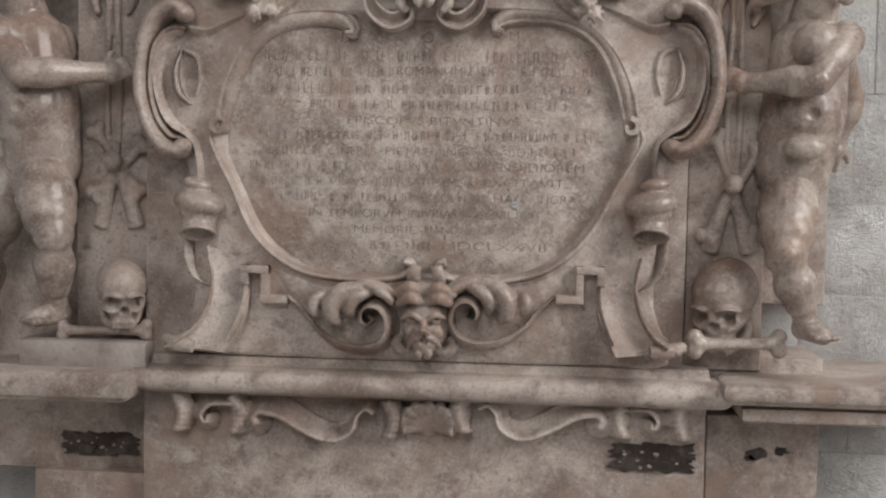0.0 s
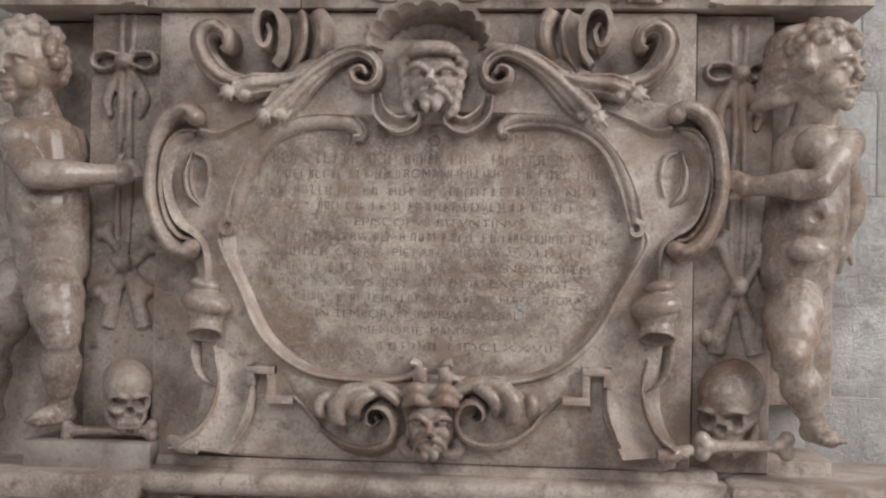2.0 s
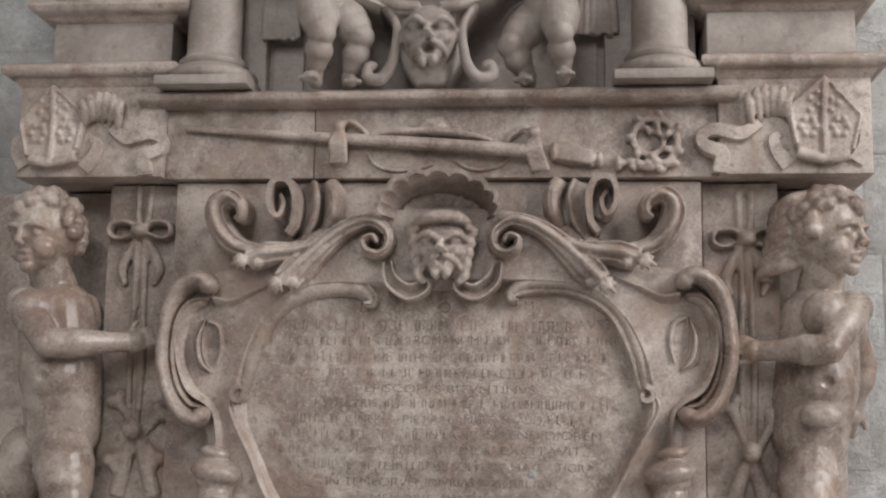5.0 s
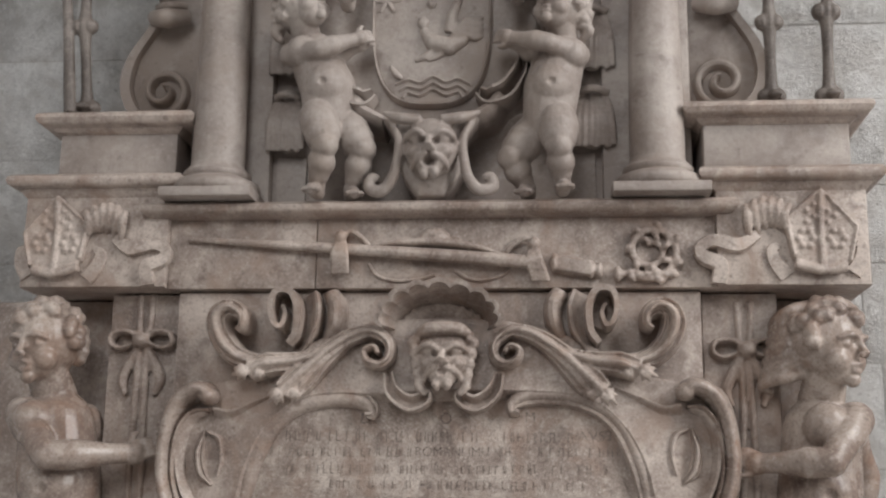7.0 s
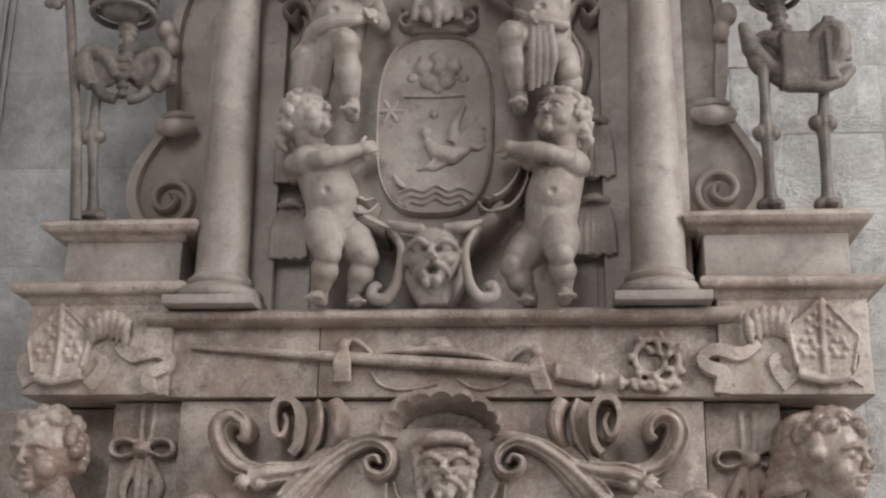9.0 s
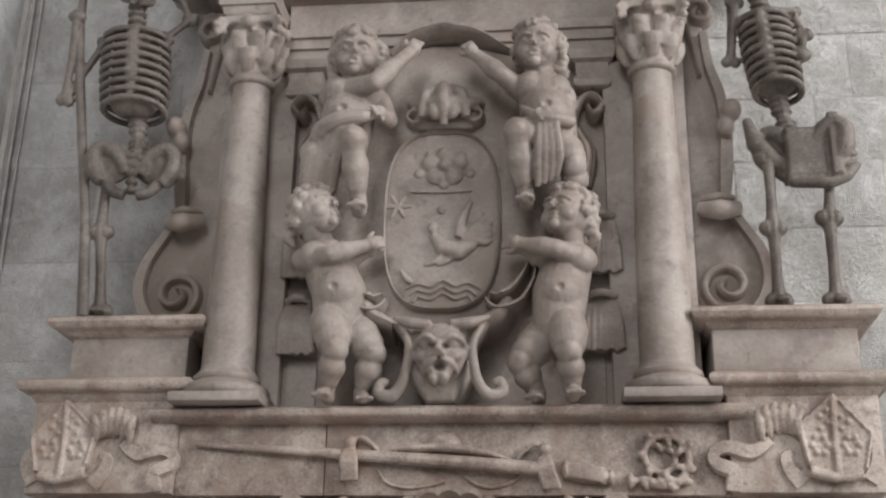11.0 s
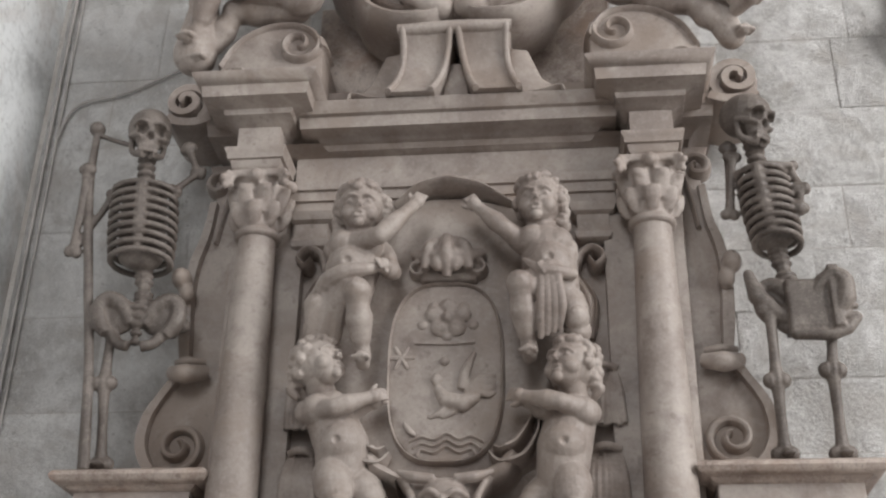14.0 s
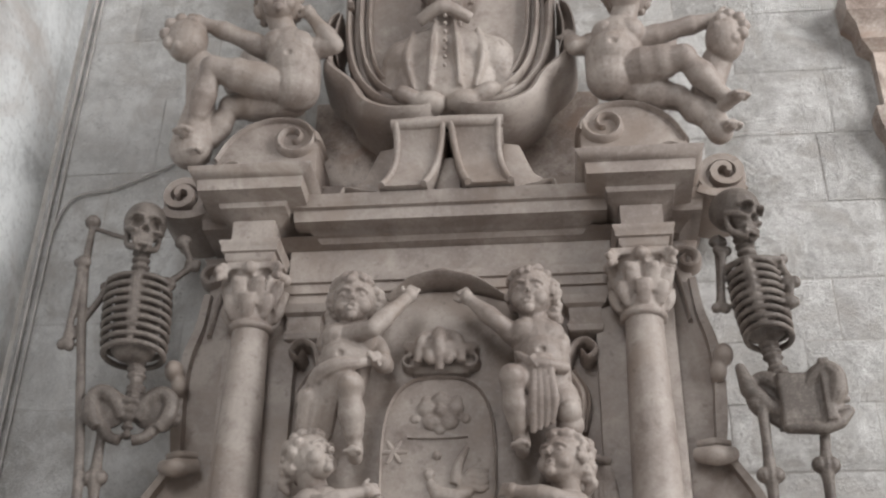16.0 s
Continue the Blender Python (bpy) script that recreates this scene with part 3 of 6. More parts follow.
# raised rims of the plaque
low_left = [(-0.604, 1.80), (-0.612, 1.765), (-0.585, 1.7), (-0.548, 1.63), (-0.475, 1.483), (-0.355, 1.39), (-0.22, 1.363), (-0.075, 1.366), (-0.02, 1.385), (-0.012, 1.41), (-0.03, 1.418)]
low_right = [(0.632, 1.82), (0.645, 1.775), (0.615, 1.71), (0.574, 1.638), (0.502, 1.505), (0.39, 1.405), (0.245, 1.364), (0.12, 1.367), (0.075, 1.385), (0.068, 1.41), (0.088, 1.418)]
for p in (low_left, low_right):
    g = Geo()
    ribbon(g, p, [0.016, 0.02, 0.022, 0.022, 0.022, 0.022, 0.024, 0.024], 0.0, [-0.035, -0.04, -0.042, -0.045, -0.046, -0.045, -0.06], "round")
    part("rim", g, BROWN, tab, "raised lip of the plaque")
up_left = [(-0.59, 1.79), (-0.575, 1.86), (-0.562, 1.93), (-0.515, 2.03), (-0.44, 2.1), (-0.338, 2.13), (-0.245, 2.125), (-0.2, 2.1), (-0.195, 2.078), (-0.215, 2.075)]
up_right = [(0.62, 1.80), (0.605, 1.87), (0.591, 1.935), (0.545, 2.04), (0.471, 2.107), (0.381, 2.135), (0.275, 2.135), (0.225, 2.115), (0.218, 2.09), (0.24, 2.085)]
for p in (up_left, up_right):
    g = Geo()
    ribbon(g, p, [0.05, 0.065, 0.075, 0.07, 0.07, 0.06, 0.035, 0.02], 0.03, [-0.02, -0.03, -0.032, -0.03, -0.035, -0.045], "swell")
    part("rim", g, BROWN, tab, "broad upper strap of the frame")
for cx, cz, s in ((-0.592, 1.79, 1), (0.62, 1.805, -1)):
    g = Geo()
    ribbon(g, volute(cx + 0.012 * s, cz + 0.01, 0.026, 0.008, 90 if s > 0 else 90, (90 + 300 * s), 10), [0.018, 0.016, 0.012], 0.02, -0.055, "flat")
    part("curl", g, BROWN, tab, "small curled strap end")

# large side scrolls
def drop_geo(g, c, s):
    """Turned knob, swollen bulb and hollow bell that hangs below a scroll."""
    c = Vector(c)
    turn = Euler((0, radians(11 * s), 0)).to_matrix()
    ball(g, c, (0.045, 0.04, 0.021), turn)
    ball(g, c + Vector((0.002 * s, 0.01, -0.024)), (0.038, 0.04, 0.02))
    ball(g, c + Vector((0.008 * s, 0, -0.057)), (0.078, 0.074, 0.042), turn)
    ball(g, c + Vector((0.004 * s, 0.0, -0.088)), (0.058, 0.055, 0.03), turn)
    d = Vector((0.06 * s, -0.42, -0.9)).normalized()
    a = d.cross(Vector((0, 1, 0))).normalized()
    b = a.cross(d)
    top = c + Vector((0.004 * s, 0.012, -0.085))
    rings = []
    for u, r in ((0, 0.04), (0.02, 0.05), (0.04, 0.05), (0.056, 0.05), (0.066, 0.055), (0.072, 0.053), (0.07, 0.042), (0.05, 0.036), (0.02, 0.025)):
        rings.append([top + d * u + a * math.cos(k * math.tau / 28) * r + b * math.sin(k * math.tau / 28) * r for k in range(28)])
    skin(g, rings)


for s, xc, dz in ((1, 0.0, 0.0), (-1, 0.018, 0.02)):
    m = (lambda p: shift(p, 0, dz)) if s == 1 else (lambda p: shift(mirror(p, xc), 0, dz))
    g = Geo()
    ribbon(g, m([(-0.672, 2.118), (-0.69, 2.135), (-0.723, 2.143), (-0.778, 2.105), (-0.808, 2.01), (-0.812, 1.894), (-0.785, 1.8), (-0.742, 1.744), (-0.7, 1.73), (-0.672, 1.742)]),
           [0.035, 0.055, 0.062, 0.064, 0.06, 0.058, 0.06, 0.062, 0.06, 0.04], 0.04, [-0.06, -0.1, -0.105, -0.095, -0.085, -0.085, -0.09, -0.1, -0.105, -0.08], "roll", 8)
    for cx2, cz2, r in ((-0.684, 2.124, 0.027), (-0.686, 1.74, 0.026)):
        q = m([(cx2, cz2)])[0]
        ball(g, (q[0], -0.05, q[1]), (r * 1.1, 0.05, r))
    part("side_scroll", g, FLESH, tab, "large polished C-shaped scroll", voxel=0.0048, rounds=2)
    g = Geo()
    ribbon(g, m([(-0.69, 2.085), (-0.735, 2.078), (-0.772, 2.03), (-0.785, 1.96), (-0.784, 1.89), (-0.763, 1.82), (-0.725, 1.772), (-0.69, 1.762)]), [0.014, 0.02, 0.02, 0.019, 0.02, 0.02, 0.018], 0.04, [-0.06, -0.075, -0.07, -0.065, -0.07, -0.08], "round")
    part("fillet", g, FLESH, tab)
    g = Geo()
    ribbon(g, m([(-0.694, 2.072), (-0.735, 2.045), (-0.755, 1.981), (-0.752, 1.905), (-0.722, 1.826), (-0.672, 1.786), (-0.643, 1.75), (-0.632, 1.69), (-0.632, 1.64)]), [0.03, 0.045, 0.055, 0.055, 0.05, 0.038, 0.03, 0.026, 0.026], 0.04, [-0.045, -0.055, -0.05, -0.055, -0.06, -0.06, -0.05], "lean" if s == 1 else "lean_back")
    part("inner_strap", g, BROWN, tab)
    g = Geo()
    ribbon(g, m([(-0.675, 2.078), (-0.62, 2.07), (-0.56, 2.095), (-0.48, 2.135)]), [0.03, 0.034, 0.03, 0.014], 0.0, [-0.05, -0.045, -0.04, -0.03], "lean_back" if s == 1 else "lean", 6)
    part("upper_strap", g, BROWN, tab)
    g = Geo()
    ribbon(g, m([(-0.7, 2.025), (-0.715, 1.96), (-0.705, 1.9), (-0.672, 1.865)]), [0.01, 0.034, 0.036, 0.01], 0.0, [-0.03, -0.045, -0.045, -0.03], "rib", 6)
    ribbon(g, m([(-0.69, 2.02), (-0.655, 2.0), (-0.645, 1.94), (-0.655, 1.89)]), [0.01, 0.022, 0.02, 0.008], 0.0, -0.034, "round", 6)
    part("shell_leaf", g, BROWN, tab, "small leaf carved inside the scroll")
    g = Geo()
    ux, uz = m([(-0.645, 1.632)])[0]
    drop_geo(g, (ux, -0.045, uz), s)
    part("drop", g, FLESH, tab, "polished turned drop ending in a hollow bell", voxel=0.0042, rounds=2)
    g = Geo()
    ribbon(g, m([(-0.668, 1.47), (-0.665, 1.42), (-0.648, 1.37), (-0.61, 1.33)]), [0.05, 0.046, 0.036, 0.008], 0.05, [-0.015, -0.035, -0.035, -0.02], "lean" if s == 1 else "lean_back")
    part("tongue", g, BROWN, tab)
    # flaring foot of the frame
    g = Geo()
    eo = crom([(-0.623, 1.45), (-0.603, 1.38), (-0.6, 1.319), (-0.621, 1.245), (-0.665, 1.19), (-0.728, 1.156)], 5)
    ei = crom([(-0.492, 1.4), (-0.489, 1.36), (-0.487, 1.308), (-0.498, 1.245), (-0.52, 1.195), (-0.545, 1.145)], 5)
    rings = []
    for k, (p, q) in enumerate(zip(eo, ei)):
        u = k / (len(eo) - 1)
        y = -0.022 - 0.085 * u ** 1.6
        row = [((1 - v) * p[0] + v * q[0], y + 0.018 * math.sin(math.pi * v) * (0.4 + u), (1 - v) * p[1] + v * q[1]) for v in (0, 0.12, 0.3, 0.5, 0.7, 0.88, 1)]
        row = [(row[0][0], 0.05, row[0][2])] + row + [(row[-1][0], 0.05, row[-1][2])]
        rings.append([(*(mm := m([(x, z)])[0])[:1], yy, mm[1]) for x, yy, z in row])
    skin(g, rings)
    part("foot_web", g, BROWN, tab, "flaring concave foot of the frame")
    g = Geo()
    ribbon(g, m([tuple(q) for q in ei[2::4]]), [0.022, 0.026, 0.03, 0.03, 0.026], 0.04, [-0.045, -0.055, -0.075, -0.1, -0.115], "lean" if s == 1 else "lean_back", 5)
    ribbon(g, m([tuple(q) for q in eo[2::4]]), [0.012, 0.014, 0.018, 0.026, 0.03], 0.04, [-0.035, -0.045, -0.065, -0.095, -0.125], "round", 5)
    q0, q1 = m([(-0.735, 1.17)])[0], m([(-0.69, 1.16)])[0]
    tube(g, [(q0[0], -0.04, q0[1]), (q1[0], -0.085, q1[1] + 0.004), (q1[0] + 0.05 * s, -0.095, q1[1])], [0.018, 0.024, 0.02], 4, 10)
    part("foot_scroll", g, FLESH, tab, "rolled edge of the flaring foot")
    # stepped strap beside the lower mask
    g = Geo()
    for xa, xb, za, zb, yy in ((-0.512, -0.488, 1.34, 1.397, -0.062), (-0.512, -0.428, 1.373, 1.397, -0.064), (-0.452, -0.428, 1.303, 1.397, -0.06), (-0.452, -0.372, 1.288, 1.312, -0.062)):
        (qa, za2), (qb, zb2) = m([(xa, za)])[0], m([(xb, zb)])[0]
        block(g, min(qa, qb), max(qa, qb), yy, 0.04, za2, zb2, 0.006)
    part("step", g, BROWN, tab, "stepped strapwork fillet")
    g = Geo()
    plate(g, m([(-0.43, 1.385), (-0.36, 1.3), (-0.3, 1.225), (-0.22, 1.165), (-0.13, 1.15), (-0.07, 1.19), (-0.06, 1.3), (-0.13, 1.345), (-0.27, 1.345), (-0.36, 1.38)]), 0.04, -0.03, 0.012)
    part("apron", g, BROWN, tab)
    g = Geo()
    ribbon(g, m([(-0.378, 1.3), (-0.328, 1.253), (-0.286, 1.201), (-0.219, 1.158), (-0.144, 1.148), (-0.088, 1.17), (-0.06, 1.215), (-0.064, 1.265), (-0.092, 1.297), (-0.13, 1.3), (-0.156, 1.275), (-0.155, 1.243), (-0.133, 1.23), (-0.112, 1.248), (-0.122, 1.266)]),
           [0.026, 0.032, 0.038, 0.046, 0.052, 0.05, 0.046, 0.042, 0.036, 0.03, 0.026, 0.022, 0.018, 0.014, 0.012], 0.03, [-0.055, -0.055, -0.06, -0.07, -0.085, -0.1, -0.11, -0.115, -0.12, -0.12, -0.115, -0.105, -0.1, -0.1], "lean_back" if s == 1 else "lean", 6)
    part("strap", g, FLESH, tab, "strapwork band winding into a volute")
    g = Geo()
    for pp, r in (([(-0.15, 1.345), (-0.205, 1.33), (-0.235, 1.295), (-0.232, 1.255), (-0.212, 1.235)], 0.029), ([(-0.12, 1.33), (-0.165, 1.315), (-0.186, 1.285), (-0.18, 1.252)], 0.023), ([(-0.255, 1.325), (-0.285, 1.305), (-0.288, 1.275), (-0.275, 1.255)], 0.018)):
        pp = m(pp)
        tube(g, [(x, -0.06 - 0.02 * math.sin(math.pi * k / (len(pp) - 1)), z) for k, (x, z) in enumerate(pp)], [r * 0.5, r * 0.9, r, r * 0.85, r * 0.4], 5, 14, 1.3)
    ribbon(g, m([(-0.055, 1.3), (-0.09, 1.33), (-0.14, 1.348), (-0.2, 1.345)]), [0.04, 0.05, 0.04, 0.015], 0.02, [-0.1, -0.1, -0.085, -0.06], "round", 6)
    part("lobed_volute", g, FLESH, tab, "polished fleshy lobes beside the mask", voxel=0.0042, rounds=1)


def face_geo(g, c, w, h):
    """Grotesque face in high relief: heavy brows, deep-set eyes, strong nose, moustache and beard. Returns its hollows."""
    c = Vector(c)

    def at(a, d, b):
        return c + Vector((a * w, -d * w, b * h))
    ball(g, at(0, 0.05, 0.05), (w * 0.92, w * 0.62, h * 0.95))
    ball(g, at(0, 0.25, -0.55), (w * 0.5, w * 0.5, h * 0.45))
    for k in (-1, 1):
        tube(g, [at(k * 0.1, 0.78, 0.2), at(k * 0.4, 0.8, 0.38), at(k * 0.72, 0.58, 0.3), at(k * 0.88, 0.3, 0.12)], [w * 0.1, w * 0.13, w * 0.1, w * 0.06], 5, 10)
        ball(g, at(k * 0.42, 0.52, 0.12), (w * 0.19, w * 0.14, h * 0.085))
        tube(g, [at(k * 0.2, 0.62, 0.16), at(k * 0.42, 0.69, 0.2), at(k * 0.66, 0.52, 0.13)], w * 0.04, 4, 8)
        ball(g, at(k * 0.5, 0.46, -0.2), (w * 0.26, w * 0.22, h * 0.2))
        ball(g, at(k * 0.15, 0.86, -0.2), (w * 0.12, w * 0.13, h * 0.075))
        tube(g, [at(k * 0.04, 0.76, -0.34), at(k * 0.3, 0.68, -0.4), at(k * 0.55, 0.42, -0.6), at(k * 0.62, 0.3, -0.8)], [w * 0.09, w * 0.12, w * 0.1, w * 0.04], 5, 10)
        tube(g, [at(k * 0.12, 0.5, -0.72), at(k * 0.2, 0.52, -0.9), at(k * 0.12, 0.4, -1.08)], [w * 0.14, w * 0.16, w * 0.07], 5, 10)
    tube(g, [at(0, 0.74, 0.26), at(0, 0.9, 0.02), at(0, 1.04, -0.18)], [w * 0.11, w * 0.12, w * 0.17], 5, 12)
    tube(g, [at(-0.22, 0.55, -0.58), at(0, 0.66, -0.58), at(0.22, 0.55, -0.58)], w * 0.08, 4, 8)
    dents = [(at(k * 0.22, 0.66, 0.1), w * 0.13, (0, w * 0.12, 0)) for k in (-1, 1)]
    dents += [(at(k * 0.7, 0.5, 0.08), w * 0.13, (0, w * 0.08, 0)) for k in (-1, 1)]
    return dents + [(at(0, 0.72, -0.485), w * 0.17, (0, w * 0.16, 0))]


g = Geo()
mc = Vector((0.035, -0.055, 1.238))
dents = face_geo(g, mc, 0.076, 0.088)
for s in (-1, 1):
    x = 0.035 + 0.041 * s
    tube(g, [(x - 0.034 * s, -0.085, 1.303), (x, -0.11, 1.318), (x + 0.036 * s, -0.085, 1.3)], [0.013, 0.018, 0.012], 5, 12)
    tube(g, [(x - 0.034 * s, -0.07, 1.33), (x, -0.1, 1.347), (x + 0.045 * s, -0.075, 1.325)], [0.015, 0.021, 0.012], 5, 12)
    tube(g, [(x - 0.006 * s, -0.02, 1.352), (x - 0.004 * s, -0.055, 1.38), (x - 0.012 * s, -0.06, 1.408)], [0.022, 0.021, 0.016], 5, 12)
    tube(g, [(x + 0.03 * s, -0.04, 1.2), (x + 0.044 * s, -0.05, 1.18), (x + 0.02 * s, -0.05, 1.158), (x - 0.01 * s, -0.05, 1.165)], [0.014, 0.018, 0.017, 0.012], 5, 10)
ball(g, (0.035, -0.02, 1.33), (0.07, 0.05, 0.04))
solid("lower_mask", g, FLESH, "small polished carved grotesque mask at the tablet's foot", "carved mask", voxel=0.0032, rounds=1, dents=dents)

# upper crowning: mask, shell, leafy scrolls
g = Geo()
mc = Vector((0.018, -0.055, 2.238))
dents = face_geo(g, mc, 0.088, 0.088)
ball(g, mc + Vector((0, 0.015, 0.09)), (0.078, 0.06, 0.028))
tube(g, [mc + Vector((-0.08, 0.0, 0.068)), mc + Vector((-0.04, -0.05, 0.082)), mc + Vector((0.04, -0.052, 0.084)), mc + Vector((0.08, 0.0, 0.07))], [0.014, 0.02, 0.02, 0.014], 6, 12)
for s in (-1, 1):
    for k in range(5):
        tube(g, [mc + Vector((s * 0.07, -0.02, 0.06 - 0.03 * k)), mc + Vector((s * (0.092 - 0.006 * k), -0.02, 0.045 - 0.032 * k)), mc + Vector((s * (0.08 - 0.008 * k), -0.02, 0.022 - 0.032 * k))], [0.013, 0.016, 0.01], 4, 8)
solid("upper_mask", g, BROWN, "carved bearded mask crowning the inscription tablet", "carved mask", voxel=0.0034, rounds=1, dents=dents)

# scalloped canopy over the mask
g = Geo()
outer_rows, inner_rows = [], []
for v in (0, 0.25, 0.5, 0.75, 0.92, 1.0):
    ra, rb = 0.135 + 0.042 * v ** 0.7, 0.075 + 0.034 * v ** 0.7
    row, low = [], []
    for k in range(73):
        a = radians(192 - 204 * k / 72)
        lobe = abs(math.sin(k / 72 * math.pi * 9)) ** 0.7 * v
        y = 0.03 - 0.135 * v - 0.02 * lobe * v
        row.append((0.006 + (ra + 0.013 * lobe) * math.cos(a), y, 2.35 + (rb + 0.012 * lobe) * math.sin(a)))
        low.append((0.006 + (ra + 0.013 * lobe - 0.014) * math.cos(a), y + 0.003, 2.35 + (rb + 0.012 * lobe - 0.014) * math.sin(a)))
    outer_rows.append(row)
    inner_rows.append(low[::-1])
skin(g, [o + i for o, i in zip(outer_rows, inner_rows)])
part("shell_hood", g, BROWN, tab, "scalloped shell canopy over the mask")
g = Geo()
for k in range(11):
    a = radians(180 - 18 * k)
    tube(g, [(0.006 + 0.05 * math.cos(a), 0.04, 2.35 + 0.02 * math.sin(a)), (0.006 + 0.125 * math.cos(a), 0.02, 2.35 + 0.07 * math.sin(a))], [0.014, 0.02], 4, 8)
part("shell_back", g, BROWN, tab, voxel=0.005, rounds=1)
for s in (-1, 1):
    g = Geo()
    ribbon(g, [(0.017 + s * 0.165, 2.2), (0.017 + s * 0.15, 2.145), (0.017 + s * 0.1, 2.108), (0.017 + s * 0.055, 2.125), (0.017 + s * 0.062, 2.155)], [0.03, 0.048, 0.054, 0.046, 0.025], 0.02, [-0.05, -0.07, -0.075, -0.07, -0.05], "groove")
    part("collar", g, BROWN, tab, "scrolled collar under the mask")


def ragged_tip(g, x, z, s, ang, size, y, n=5):
    """Fan of torn leaf lobes at the end of an acanthus leaf."""
    for k in range(n):
        a = radians(ang + (k - (n - 1) / 2) * 30)
        r = 1.2 * size * (1 - 0.2 * abs(k - (n - 1) / 2))
        dx, dz2 = s * math.cos(a), math.sin(a)
        tube(g, [(x - dx * r * 0.7, y + 0.015, z - dz2 * r * 0.7), (x + dx * r * 0.35, y - 0.012, z + dz2 * r * 0.35), (x + dx * r, y + 0.012, z + dz2 * r)], [size * 0.2, size * 0.22, size * 0.1], 4, 8)


for s in (1, -1):
    m = (lambda p: p) if s == 1 else (lambda p: shift(mirror(p, 0.012), 0, 0.004))
    g = Geo()
    ribbon(g, m([(-0.174, 2.251), (-0.19, 2.272), (-0.218, 2.26), (-0.208, 2.23), (-0.17, 2.22), (-0.144, 2.245), (-0.148, 2.288), (-0.196, 2.32), (-0.258, 2.308), (-0.324, 2.268), (-0.39, 2.209), (-0.435, 2.166), (-0.46, 2.138)]),
           [0.016, 0.022, 0.024, 0.027, 0.03, 0.033, 0.038, 0.044, 0.052, 0.062, 0.075, 0.085, 0.07], 0.02, [-0.1, -0.1, -0.1, -0.095, -0.09, -0.085, -0.08, -0.09, -0.1], "rib", 6)
    ribbon(g, m([(-0.28, 2.28), (-0.345, 2.225), (-0.4, 2.165), (-0.43, 2.13)]), [0.025, 0.05, 0.065, 0.04], 0.02, [-0.06, -0.07, -0.075, -0.06], "rib")
    ribbon(g, m([(-0.34, 2.262), (-0.428, 2.232), (-0.51, 2.222), (-0.565, 2.203)]), [0.03, 0.06, 0.078, 0.07], 0.02, [-0.07, -0.085, -0.1, -0.09], "rib")
    ribbon(g, m([(-0.47, 2.226), (-0.587, 2.238), (-0.645, 2.28), (-0.668, 2.332), (-0.66, 2.372), (-0.625, 2.388), (-0.592, 2.367), (-0.59, 2.335), (-0.61, 2.325)]), [0.04, 0.06, 0.072, 0.076, 0.07, 0.058, 0.044, 0.03, 0.016], 0.02, [-0.06, -0.075, -0.095, -0.12, -0.13, -0.125, -0.11, -0.09], "rib", 6)
    for x, z, ang, size, y in ((-0.462, 2.135, 222, 0.042, -0.085), (-0.42, 2.14, 250, 0.03, -0.065), (-0.57, 2.2, 200, 0.042, -0.08), (-0.53, 2.2, 240, 0.03, -0.07)):
        q = m([(x, z)])[0]
        ragged_tip(g, q[0], q[1], s, ang, size, y)
    part("leaf_scroll", g, BROWN, tab, "acanthus leaf scroll spreading from the mask", voxel=0.0036, rounds=1)
    g = Geo()
    ribbon(g, m([(-0.452, 2.285), (-0.428, 2.32), (-0.422, 2.385), (-0.438, 2.43), (-0.466, 2.442), (-0.493, 2.43), (-0.503, 2.389), (-0.492, 2.345), (-0.472, 2.335), (-0.46, 2.372), (-0.472, 2.4)]), [0.018, 0.022, 0.024, 0.022, 0.02, 0.02, 0.018, 0.016, 0.016, 0.014, 0.012], 0.045, [-0.06, -0.085, -0.1, -0.1, -0.1, -0.095, -0.08, -0.07], "flat", 6)
    ribbon(g, m([(-0.4, 2.445), (-0.39, 2.395), (-0.398, 2.33), (-0.425, 2.27)]), [0.05, 0.064, 0.06, 0.03], 0.045, [-0.03, -0.06, -0.05, -0.02], "lean" if s == -1 else "lean_back", 6)
    ribbon(g, m([(-0.34, 2.45), (-0.318, 2.408), (-0.32, 2.35), (-0.345, 2.3)]), [0.05, 0.06, 0.056, 0.04], 0.045, [-0.02, -0.055, -0.045, -0.01], "round", 6)
    plate(g, m([(x, z) for x, z in oval(-0.462, 2.385, 0.04, 0.055, 24, 2.0)]), 0.05, -0.01, 0.008)
    part("crest_curl", g, BROWN, tab, "rolled strap curl above the frame")

# letters
rng2 = random.Random(8)


def words(text, x, z, h, width=None):
    cu = bpy.data.curves.new("lettering", "FONT")
    cu.body, cu.size, cu.align_x, cu.extrude, cu.offset = text, h * 1.38, "LEFT", 0.0008, -0.0009
    ob = new("lettering", cu)
    me = bpy.data.meshes.new_from_object(ob.evaluated_get(bpy.context.evaluated_depsgraph_get()))
    bpy.data.objects.remove(ob)
    co = np.array([v.co for v in me.vertices])
    k = (width / (co[:, 0].max() - co[:, 0].min())) if width else 1.0
    me.transform(Matrix(((k, 0, 0, x), (0, 0, -1, 0.0035), (0, 1, 0, z), (0, 0, 0, 1))))
    tagged(part("lettering", me, LETTER, plaque, "worn incised capitals"), kind="stuff")


